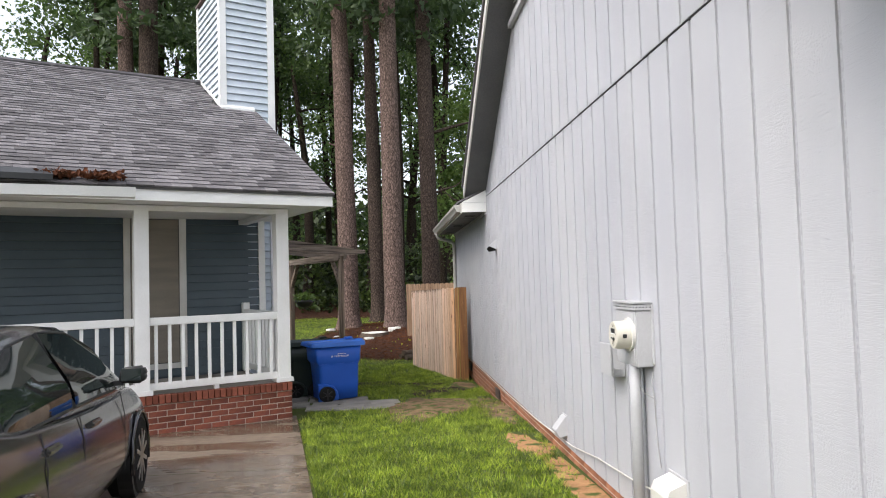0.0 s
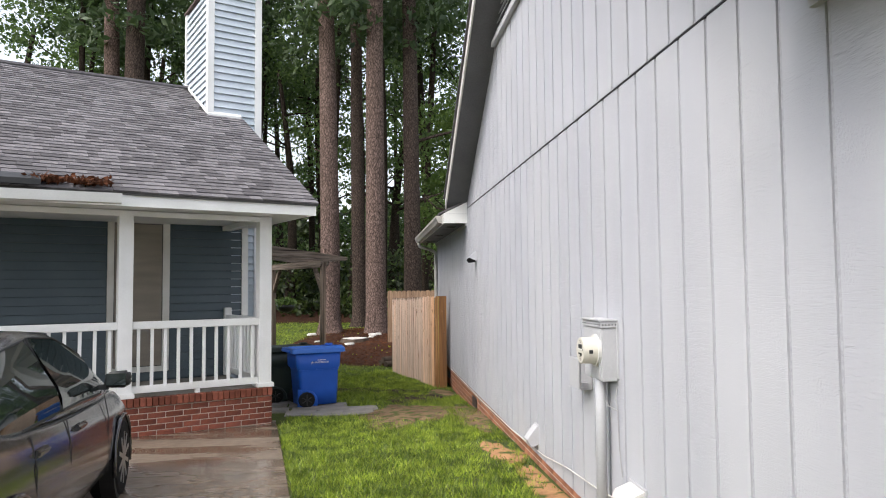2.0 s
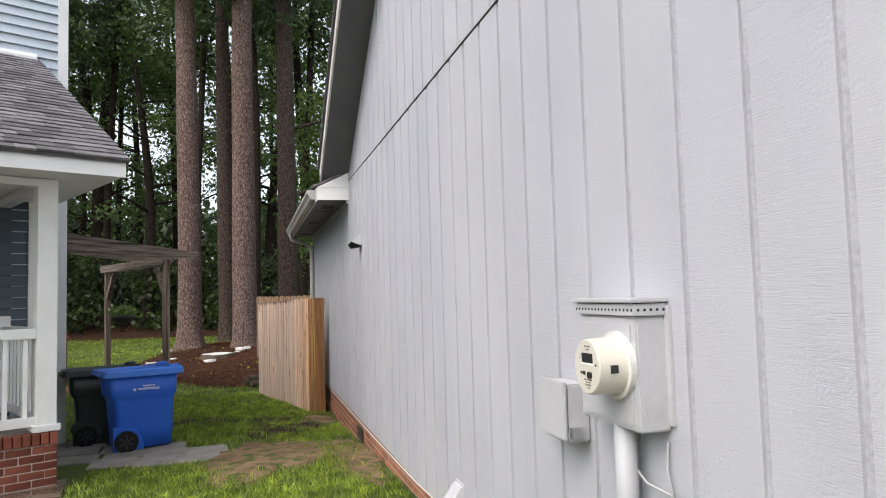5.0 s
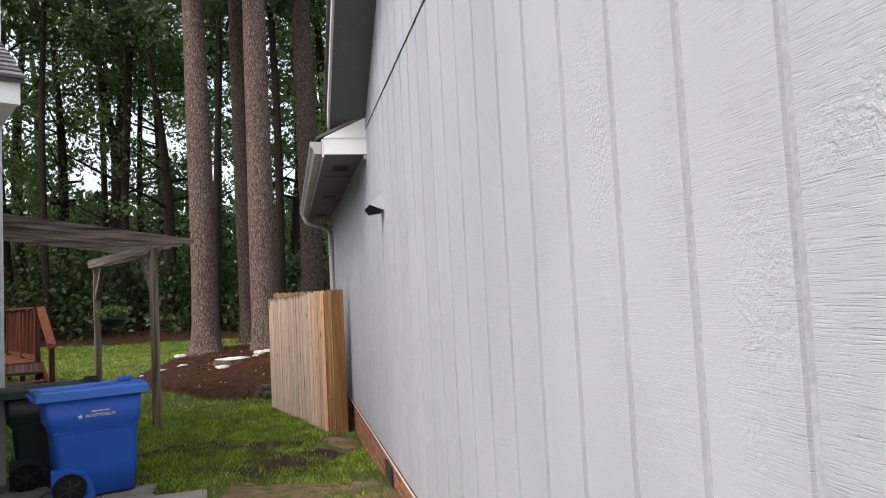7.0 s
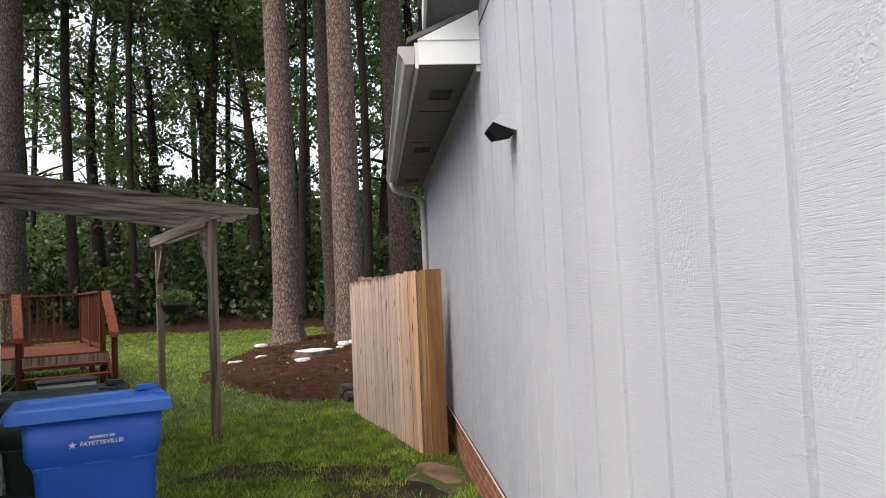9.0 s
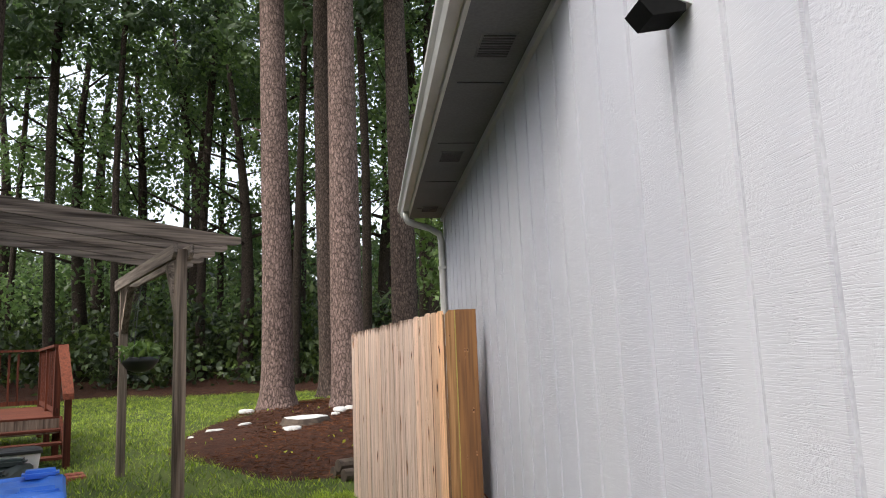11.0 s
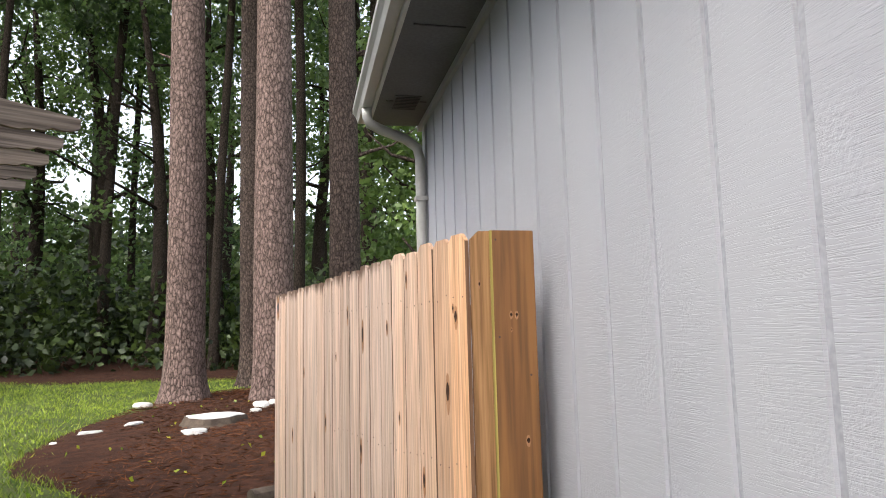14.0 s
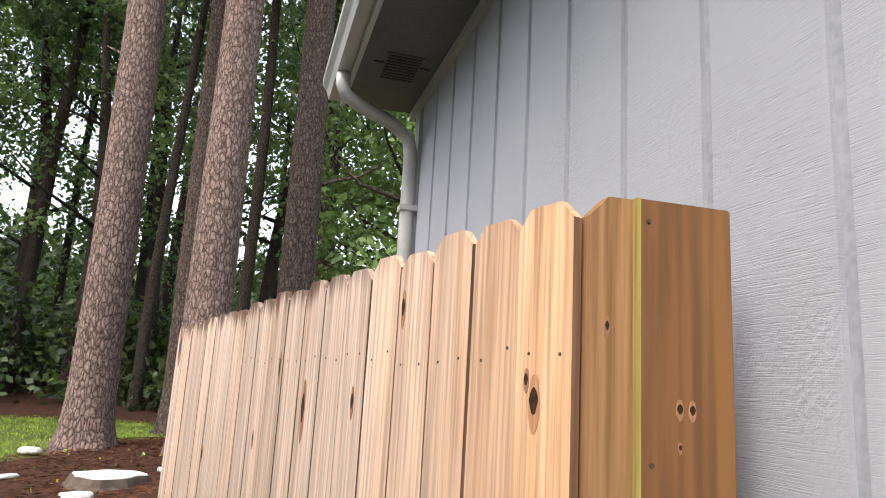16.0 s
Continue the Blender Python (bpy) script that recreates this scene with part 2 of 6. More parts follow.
M_OLDWOOD_U = wood("weathered_grey_rafter_wood", (0.25, 0.205, 0.17), (0.05, 0.039, 0.032), 1.0, 0.85, axis=0)
M_OLDWOOD_V = wood("weathered_grey_beam_wood", (0.25, 0.21, 0.175), (0.075, 0.06, 0.05), 1.0, 0.85, axis=1)
M_REDWOOD_U = wood("red_stained_plank_wood", (0.155, 0.05, 0.03), (0.08, 0.028, 0.018), 1.0, 0.72, axis=0)
M_BARK = bark("pine_bark", (0.165, 0.115, 0.098), (0.03, 0.02, 0.016))
M_BARK_DULL = bark("dull_pine_bark", (0.088, 0.064, 0.053), (0.018, 0.013, 0.011), scale=1.1)
M_BARK2 = bark("dark_bark", (0.05, 0.037, 0.029), (0.010, 0.008, 0.006), scale=1.4)
M_LEAF = leafy("oak_leaves", (0.065, 0.12, 0.042), (0.15, 0.23, 0.075), 0.5, 0.5)
M_LEAF2 = leafy("light_leaves", (0.09, 0.16, 0.04), (0.17, 0.25, 0.07), 0.5, 0.45)
# wood shade and lit patches are put into these greens
M_UNDER = leafy("shade_toned_undergrowth_leaves", (0.012, 0.026, 0.009), (0.085, 0.13, 0.03), 0.5, 0.35, 0.5, 0.35)
M_NEEDLE = leafy("pine_needles", (0.045, 0.08, 0.035), (0.075, 0.12, 0.045))
M_SHRUB = leafy("yellow_green_shrub_leaves", (0.20, 0.33, 0.03), (0.55, 0.52, 0.05), 0.4, 0.45)
M_BROWNLEAF = leafy("brown_dead_leaves", (0.10, 0.036, 0.02), (0.05, 0.022, 0.014), 0.7, 0.2)
M_GRASS = leafy("grass_blades", (0.07, 0.15, 0.014), (0.47, 0.58, 0.085), 0.42, 0.45, 4.5, 0.42)
M_BINBLUE = worn("blue_bin_plastic", (0.014, 0.10, 0.50), (0.018, 0.115, 0.56), 3, 0.42, bmp=0.06, fine=150)
M_BINLID = worn("blue_lid_plastic", (0.045, 0.18, 0.64), (0.038, 0.155, 0.58), 3, 0.35, bmp=0.05)
M_BINGREEN = worn("dark_green_bin_plastic", (0.012, 0.022, 0.02), (0.02, 0.032, 0.027), 3, 0.4, bmp=0.05)
M_BLACK = worn("black_plastic", (0.012, 0.012, 0.013), (0.02, 0.02, 0.02), 4, 0.5)
M_PITCH = worn("vent_mouth_darkness", (0.004, 0.004, 0.004), (0.007, 0.007, 0.007), 4, 0.85)
M_RUBBER = worn("tyre_rubber", (0.015, 0.015, 0.016), (0.024, 0.023, 0.022), 6, 0.8)
M_RIM = worn("alloy_rim", (0.55, 0.55, 0.56), (0.45, 0.45, 0.46), 4, 0.3, 0.9, 0.03)
M_STEELGREY = worn("painted_grey_steel", (0.44, 0.44, 0.455), (0.40, 0.40, 0.41), 3, 0.45, bmp=0.05)
M_IVORY = worn("ivory_meter_plastic", (0.58, 0.55, 0.475), (0.54, 0.51, 0.44), 4, 0.35, bmp=0.03)
# IOR far above glass, to strengthen the sky's reflection in the rear screen
M_CARGLASS = base("sky_boosted_rear_glass", 0.02, 0.0, (0.012, 0.017, 0.017))[0]
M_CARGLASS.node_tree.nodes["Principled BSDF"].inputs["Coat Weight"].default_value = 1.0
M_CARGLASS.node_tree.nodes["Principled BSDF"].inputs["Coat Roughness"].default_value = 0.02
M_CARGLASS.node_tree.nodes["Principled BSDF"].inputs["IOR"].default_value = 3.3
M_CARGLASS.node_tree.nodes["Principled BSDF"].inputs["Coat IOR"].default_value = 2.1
M_SIDEGLASS = base("tinted_side_glass", 0.03, 0.0, (0.02, 0.028, 0.027))[0]
M_SIDEGLASS.node_tree.nodes["Principled BSDF"].inputs["IOR"].default_value = 1.75
M_CAR = worn("dark_grey_car_paint", (0.022, 0.020, 0.023), (0.027, 0.025, 0.028), 2, 0.2, 0.0, 0.12, fine=110, dist=0.002)
M_CAR.node_tree.nodes["Principled BSDF"].inputs["Coat Weight"].default_value = 1.0
M_CAR.node_tree.nodes["Principled BSDF"].inputs["Coat Roughness"].default_value = 0.12
M_AMBER = base("amber_lens", 0.12, 0.0, (0.75, 0.24, 0.05))[0]
M_REDLENS = base("red_lens", 0.12, 0.0, (0.32, 0.012, 0.02))[0]
M_CLEARLENS = base("silver_lamp_lens", 0.18, 0.75, (0.36, 0.35, 0.35))[0]
# white door lowered to grey: dimming by storm glass, no pane built
M_DOORWHITE = worn("dimmed_door_white", (0.33, 0.315, 0.30), (0.28, 0.27, 0.255), 1.5, 0.4, bmp=0.04)
M_CURTAIN = worn("beige_window_blind", (0.27, 0.24, 0.20), (0.22, 0.195, 0.165), 1.5, 0.7, stretch=(1, 1, 6))
M_STONE = worn("white_stone", (0.66, 0.65, 0.62), (0.46, 0.44, 0.40), 9, 0.8, bmp=0.6, fine=40)
M_STUMP = worn("pale_cut_stump_side", (0.11, 0.085, 0.065), (0.06, 0.045, 0.035), 9, 0.9, bmp=0.6)
M_COPPERWIRE = worn("painted_cable", (0.40, 0.40, 0.40), (0.33, 0.33, 0.33), 10, 0.5)
M_TERRACOTTA = worn("red_paver", (0.33, 0.10, 0.07), (0.25, 0.08, 0.06), 6, 0.8, bmp=0.3)
M_WREATH = leafy("wreath_twigs", (0.03, 0.03, 0.028), (0.10, 0.085, 0.075), 0.8, 0.1)
M_STAIN = worn("wet_lens_black", (0.02, 0.02, 0.02), (0.03, 0.03, 0.03), 5, 0.3)


def ground_material():
    """Short lawn: soil and thatch under the blades, bare and damp in places."""
    m, nt, b = base("lawn_soil", 0.9)
    a = tex(nt, "ShaderNodeTexNoise", 0.9, 6)
    f = tex(nt, "ShaderNodeTexNoise", 38, 5)
    c = mix(nt, (0.055, 0.08, 0.02), (0.10, 0.13, 0.03), ramp(nt, a.outputs[0], [(0.35, (0, 0, 0)), (0.65, (1, 1, 1))]))
    c = mix(nt, c, (0.06, 0.042, 0.027), ramp(nt, f.outputs[0], [(0.5, (0, 0, 0)), (0.68, (1, 1, 1))]))
    nt.links.new(c, b.inputs["Base Color"])
    bump(nt, b, f.outputs[0], 0.8, 0.03)
    return m


M_GROUND = ground_material()
M_DIRT = worn("sandy_bare_soil", (0.24, 0.16, 0.095), (0.12, 0.078, 0.048), 3.5, 0.9, bmp=0.8, fine=45, dist=0.02)
M_DARKDIRT = worn("damp_dark_soil", (0.024, 0.017, 0.012), (0.06, 0.042, 0.027), 4, 0.9, bmp=0.9, fine=45, dist=0.02)
M_CLAY = worn("orange_clay", (0.42, 0.24, 0.12), (0.28, 0.15, 0.075), 5, 0.9, bmp=0.8, fine=40, dist=0.015)
M_MULCH = worn("brown_pine_straw_mulch", (0.085, 0.037, 0.022), (0.04, 0.019, 0.013), 6.0, 0.9, bmp=1.0, fine=120, dist=0.03)
M_STRAW = leafy("pine_straw", (0.17, 0.07, 0.036), (0.05, 0.021, 0.013), 0.8, 0.1)


def grown_over(m):
    """Lets green thatch creep over a bare soil in flecks."""
    nt = m.node_tree
    b = nt.nodes["Principled BSDF"]
    old = b.inputs["Base Color"].links[0].from_socket
    n = tex(nt, "ShaderNodeTexNoise", 6.5, 7)
    c = mix(nt, old, (0.06, 0.085, 0.02), ramp(nt, n.outputs[0], [(0.5, (0, 0, 0)), (0.62, (1, 1, 1))]))
    nt.links.new(c, b.inputs["Base Color"])


for soil in (M_DIRT, M_CLAY):
    grown_over(soil)


# ---- building helpers ----
def box(bm, x0, x1, y0, y1, z0, z1, m=None):
    v = [bm.verts.new((x, y, z)) for z in (z0, z1) for x, y in ((x0, y0), (x1, y0), (x1, y1), (x0, y1))]
    for f in ((3, 2, 1, 0), (4, 5, 6, 7), (0, 1, 5, 4), (1, 2, 6, 5), (2, 3, 7, 6), (3, 0, 4, 7)):
        bm.faces.new([v[i] for i in f])
    if m is not None:
        bmesh.ops.transform(bm, matrix=m, verts=v)
    return v


def prism(bm, pts, axis, a, b):
    """A closed outline of 2D points pushed from a to b along axis; the points give the other two axes in order."""
    def at(p, w):
        q = list(p)
        q.insert("xyz".index(axis), w)
        return q
    lo = [bm.verts.new(at(p, a)) for p in pts]
    hi = [bm.verts.new(at(p, b)) for p in pts]
    n = len(pts)
    bm.faces.new(lo)
    bm.faces.new(hi[::-1])
    for i in range(n):
        bm.faces.new((lo[i], hi[i], hi[(i + 1) % n], lo[(i + 1) % n]))
    bmesh.ops.recalc_face_normals(bm, faces=bm.faces[:])


def tube(bm, path, radii, sides=12, caps=True):
    rings = []
    path = [Vector(p) for p in path]
    if not isinstance(radii, (list, tuple)):
        radii = [radii] * len(path)
    for i, p in enumerate(path):
        d = (path[min(i + 1, len(path) - 1)] - path[max(i - 1, 0)]).normalized()
        ref = Vector((0, 0, 1)) if abs(d.z) < 0.9 else Vector((1, 0, 0))
        s = d.cross(ref).normalized()
        u = s.cross(d)
        rings.append([bm.verts.new(p + radii[i] * (math.cos(2 * math.pi * k / sides) * s + math.sin(2 * math.pi * k / sides) * u)) for k in range(sides)])
    for a, b in zip(rings, rings[1:]):
        for k in range(sides):
            bm.faces.new((a[k], a[(k + 1) % sides], b[(k + 1) % sides], b[k]))
    if caps:
        bm.faces.new(rings[0][::-1])
        bm.faces.new(rings[-1])
    bmesh.ops.recalc_face_normals(bm, faces=bm.faces[:])


def bevel(bm, w, seg=2):
    bmesh.ops.bevel(bm, geom=bm.edges[:], offset=w, segments=seg, affect="EDGES", clamp_overlap=True)


def mesh_of(name, bm, material, smooth=False):
    me = bpy.data.meshes.new(name)
    bm.to_mesh(me)
    bm.free()
    me.materials.append(material)
    if smooth:
        me.polygons.foreach_set("use_smooth", [True] * len(me.polygons))
    return me


def thing(name, m, label, category, group="", kind=""):
    ob = new(name)
    ob.matrix_basis = m
    return tagged(ob, label, category, group, kind)


def part(name, bm, material, parent, label="", smooth=False, m=None):
    ob = new(name, bm if isinstance(bm, bpy.types.Mesh) else mesh_of(name, bm, material, smooth))
    ob.parent = parent
    if m is not None:
        ob.matrix_basis = m
    return tagged(ob, label)


def solo(name, bm, material, label, category, kind="", smooth=False, group=""):
    return tagged(new(name, mesh_of(name, bm, material, smooth)), label, category, group, kind)


def boxpart(name, dims, material, parent, label="", bev=0.0, m=None):
    bm = bmesh.new()
    box(bm, *dims)
    if bev:
        bevel(bm, bev)
    return part(name, bm, material, parent, label, m=m)


def flat_mesh(name, verts, faces, material):
    me = bpy.data.meshes.new(name)
    me.from_pydata(verts, [], faces)
    me.materials.append(material)
    return me


def cards(name, centres, size, material, rng, aspect=1.6, up=0.0, along=None):
    """Many small pointed leaf shapes, each of two triangles folded along its middle."""
    n = len(centres)
    d = rng.normal(size=(n, 3)) if along is None else along + rng.normal(size=(n, 3)) * 0.35
    d[:, 2] += up
    d /= np.linalg.norm(d, axis=1)[:, None]
    r = rng.normal(size=(n, 3))
    s = np.cross(d, r)
    s /= np.linalg.norm(s, axis=1)[:, None] + 1e-9
    w = np.cross(d, s)
    sz = (size * rng.uniform(0.6, 1.35, n))[:, None]
    v = np.empty((n, 4, 3))
    v[:, 0] = centres - d * sz * aspect * 0.5
    v[:, 1] = centres + s * sz * 0.5 + w * sz * 0.12
    v[:, 2] = centres + d * sz * aspect * 0.5
    v[:, 3] = centres - s * sz * 0.5 + w * sz * 0.12
    me = bpy.data.meshes.new(name)
    me.vertices.add(n * 4)
    me.vertices.foreach_set("co", v.ravel())
    idx = (np.arange(n)[:, None] * 4 + np.array([0, 1, 2, 0, 2, 3])).ravel()
    me.loops.add(n * 6)
    me.loops.foreach_set("vertex_index", idx.astype(np.int32))
    me.polygons.add(n * 2)
    me.polygons.foreach_set("loop_start", np.arange(0, n * 6, 3, dtype=np.int32))
    me.update(calc_edges=True)
    me.materials.append(material)
    return me


# ---- ground ----
GY = [-400, -6, 0, 4, 8, 11, 14, 17, 20, 24, 28, 42, 60, 400]
GZ = [0.6, 0.34, 0.27, 0.17, 0.08, -0.03, -0.17, -0.17, -0.04, 0.06, 0.2, 0.5, 0.7, 1.5]


def ground_z(x, y):
    return np.interp(y, GY, GZ) + 0.012 * np.sin(1.7 * x + 0.6 * y) + 0.01 * np.sin(0.9 * y - 1.3 * x + 1)


def sheet(xs, ys, lift=0.0, keep=None):
    X, Y = np.meshgrid(xs, ys)
    Z = ground_z(X, Y) + lift
    n, k = len(ys), len(xs)
    v = np.stack([X, Y, Z], -1).reshape(-1, 3)
    f = [(j * k + i, j * k + i + 1, (j + 1) * k + i + 1, (j + 1) * k + i) for j in range(n - 1) for i in range(k - 1)]
    if keep is not None:
        f = [q for q in f if all(keep(v[i]) for i in q)]
    return v, f


XS = np.concatenate([np.linspace(-400, -16, 14), np.linspace(-14, 14, 113), np.linspace(16, 400, 14)])
YS = np.concatenate([np.linspace(-400, -8, 12), np.linspace(-6, 46, 209), np.linspace(48, 400, 20)])
gv, gf = sheet(XS, YS)
tagged(new("ground", flat_mesh("ground", gv.tolist(), gf, M_GROUND)), "short damp green lawn with thin patches", "ground", kind="structure")


def patch(name, cx, cy, rx, ry, seed, material, label, rise=0.012, mound=0.0, wob=0.25, rings=10, around=44):
    """A flat patch of other ground with an uneven outline that runs out into the lawn."""
    rng = np.random.default_rng(seed)
    ph = rng.uniform(0, 6.28, 5)
    verts, faces = [], []
    for i in range(rings + 1):
        r = i / rings
        for k in range(around):
            a = 2 * math.pi * k / around
            w = 1 + wob * (0.5 * math.sin(2 * a + ph[0]) + 0.3 * math.sin(3 * a + ph[1]) + 0.25 * math.sin(5 * a + ph[2]) + 0.2 * math.sin(9 * a + ph[3]))
            x, y = cx + rx * r * w * math.cos(a), cy + ry * r * w * math.sin(a)
            z = float(ground_z(x, y)) + rise * (1 if r < 0.95 else -1) + mound * (1 - r * r)
            z += 0.006 * math.sin(13 * x + 5 * y) * (r < 0.9)
            verts.append((x, y, z))
    for i in range(rings):
        for k in range(around):
            a, b = i * around + k, i * around + (k + 1) % around
            faces.append((a, b, b + around, a + around))
    me = flat_mesh(name, verts, faces, material)
    me.polygons.foreach_set("use_smooth", [True] * len(me.polygons))
    return tagged(new(name, me), label, "ground", kind="structure")


patch("dirt_patch", 0.55, 11.0, 0.66, 1.25, 3, M_DIRT, "bare sandy soil worn into the lawn", 0.015, 0.03, 0.42)
patch("dirt_patch", 0.85, 13.2, 0.6, 0.8, 4, M_DARKDIRT, "damp dark soil between grass tufts")
patch("dirt_patch", -0.3, 14.4, 0.65, 0.36, 5, M_DARKDIRT, "dark soil showing through thin grass", wob=0.5)
patch("dirt_patch", 0.55, 14.15, 0.6, 0.36, 7, M_DARKDIRT, "dark wet soil between grass clumps", wob=0.5)
patch("dirt_patch", 1.42, 7.9, 0.2, 0.55, 6, M_CLAY, "orange clay washed out beside the brick", 0.008, 0, 0.5)
patch("dirt_patch", 1.42, 10.6, 0.26, 1.6, 8, M_DIRT, "thin sandy soil along the wall")
patch("dirt_patch", 1.5, 5.6, 0.17, 1.8, 9, M_CLAY, "orange clay strip along the brick base", 0.008, 0, 0.4)
patch("dirt_patch", 1.36, 13.85, 0.26, 0.75, 10, M_DIRT, "sandy soil washed out at the foot of the fence", 0.004, 0, 0.3)
patch("mulch_bed", 0.6, 23.6, 3.1, 5.6, 11, M_MULCH, "brown pine straw bed round the pine trunks", 0.03, 0.14, 0.12)
patch("mulch_bed", -4.0, 44.0, 22.0, 12.5, 12, M_MULCH, "dark leaf litter under the trees", 0.04, 0.2, 0.08, 14, 70)

# driveway of wet concrete
DRIVE = thing("driveway", pose(0, 0, 0), "wet brown-stained concrete driveway slab", "driveway", kind="structure")
for y0, y1 in ((-5.0, 0.2), (0.21, 3.9), (3.91, 7.3), (7.31, 10.6)):
    bm = bmesh.new()
    n = 10
    rows = []
    for j in range(n + 1):
        y = y0 + (y1 - y0) * j / n
        xr = -0.76 - 0.157 * (y - 7.07) if y > 5 else -0.435
        rows.append([bm.verts.new((x, y, float(np.interp(y, GY, GZ)) + 0.028)) for x in (-7.2, -4.0, -2.2, xr)] + [bm.verts.new((xr + 0.01, y, float(np.interp(y, GY, GZ)) - 0.08))])
    for a, b in zip(rows, rows[1:]):
        for i in range(4):
            bm.faces.new((a[i], a[i + 1], b[i + 1], b[i]))
    part("slab", bm, M_CONC, DRIVE)


# ---- grey house beside the path ----
WX, SILL, ZBAR, SOFFIT = 1.65, 0.225, 3.19, 2.937
GAB0, GAB1, YEND, YFRONT = 2.78, 12.12, 17.45, -5.0
SLOPE, RIDGE = 0.62, (2.78 + 12.12) / 2
GROOVE, PITCH = 0.275, 0.3048


def rake_z(y):
    return 3.28 + SLOPE * (4.67 - abs(y - RIDGE))


GH = thing("grey_house", pose(WX, 6.0, 0), "grey-painted house with grooved plywood siding and a gable", "house")


def gpart(name, bm, material, parent, label="", smooth=False):
    bmesh.ops.translate(bm, verts=bm.verts[:], vec=(-WX, -6.0, 0))
    return part(name, bm, material, parent, label, smooth)


bm = bmesh.new()
prism(bm, [(YFRONT, SILL), (YEND, SILL), (YEND, 3.02), (GAB1 + 0.12, 3.02), (GAB1, 3.3), (RIDGE, rake_z(RIDGE) + 0.02), (GAB0, 3.3), (GAB0 - 0.12, 3.02), (YFRONT, 3.02)], "x", WX + 0.0105, WX + 0.2)
WALL = gpart("wall", bm, M_GROOVE, GH, "grey vertically grooved plywood siding")
bm = bmesh.new()
box(bm, WX + 0.05, WX + 6.0, YEND - 0.2, YEND, -0.5, 3.0)
box(bm, WX + 0.05, WX + 6.0, YFRONT, YFRONT + 0.2, -0.5, 3.0)
box(bm, WX + 6.0, WX + 6.2, YFRONT, YEND, -0.5, 3.0)
gpart("wall", bm, M_GREYTRIM, GH)
bm = bmesh.new()
box(bm, WX + 0.02, WX + 0.22, YFRONT, YEND, -0.8, SILL)
FOUND = gpart("foundation", bm, M_MORTAR, GH, "brick foundation under the siding")

# boards between the grooves, cut at the flashing and under the rake
BOARD_MESH = {}
k0, k1 = math.ceil((YFRONT - GROOVE) / PITCH), math.floor((YEND - GROOVE) / PITCH)
for k in range(k0, k1 + 1):
    ya, yb = GROOVE + k * PITCH + 0.0155, GROOVE + (k + 1) * PITCH - 0.0155
    yb = min(yb, YEND)
    mid = (ya + yb) / 2
    gable = GAB0 < mid < GAB1
    top = ZBAR - 0.006 if gable else 3.0
    bm = bmesh.new()
    box(bm, WX, WX + 0.012, ya, yb, SILL - 0.012, top)
    gpart("siding_board", bm, M_SIDING, WALL)
    if gable and min(rake_z(ya), rake_z(yb)) > ZBAR + 0.05:
        ya2, yb2 = ya + 0.11, yb + 0.11
        ya2, yb2 = max(ya2, GAB0 + 0.02), min(yb2, GAB1 - 0.02)
        pts = [(ya2, ZBAR + 0.012), (yb2, ZBAR + 0.012), (yb2, rake_z(yb2))]
        if ya2 < RIDGE < yb2:
            pts.append((RIDGE, rake_z(RIDGE)))
        pts.append((ya2, rake_z(ya2)))
        bm = bmesh.new()
        prism(bm, pts, "x", WX, WX + 0.012)
        gpart("siding_board", bm, M_SIDING, WALL)
bm = bmesh.new()
box(bm, WX - 0.006, WX + 0.013, GAB0 - 0.1, GAB1 + 0.05, ZBAR - 0.004, ZBAR + 0.003)
gpart("flashing", bm, M_BLACK, WALL, "dark flashing between siding panels")
# corner board at the far end
bm = bmesh.new()
box(bm, WX - 0.012, WX + 0.02, YEND - 0.09, YEND + 0.012, SILL - 0.012, 2.95)
gpart("corner_board", bm, M_GREYTRIM, GH)

# gable vent
zt = 5.05
half = 4.67 - (zt - 3.28) / SLOPE
bm = bmesh.new()
prism(bm, [(RIDGE - half, zt), (RIDGE + half, zt), (RIDGE, rake_z(RIDGE))], "x", WX - 0.003, WX + 0.012)
VENT = gpart("gable_vent", bm, M_BLACK, GH, "dark triangular louvred gable vent")
for j in range(9):
    z = zt + 0.03 + j * 0.075
    hw = 4.59 - (z + 0.07 - 3.28) / SLOPE
    if hw > 0.08:
        bm = bmesh.new()
        prism(bm, [(WX - 0.055, z), (WX - 0.045, z), (WX + 0.0, z + 0.05), (WX - 0.01, z + 0.05)], "y", RIDGE - hw, RIDGE + hw)
        gpart("slat", bm, M_GREYTRIM, VENT)
bm = bmesh.new()
box(bm, WX - 0.06, WX - 0.004, RIDGE - half - 0.02, RIDGE + half + 0.02, zt - 0.07, zt)
gpart("sill", bm, M_GREYTRIM, VENT)

# rake soffits and fascia boards
RX = 1.31
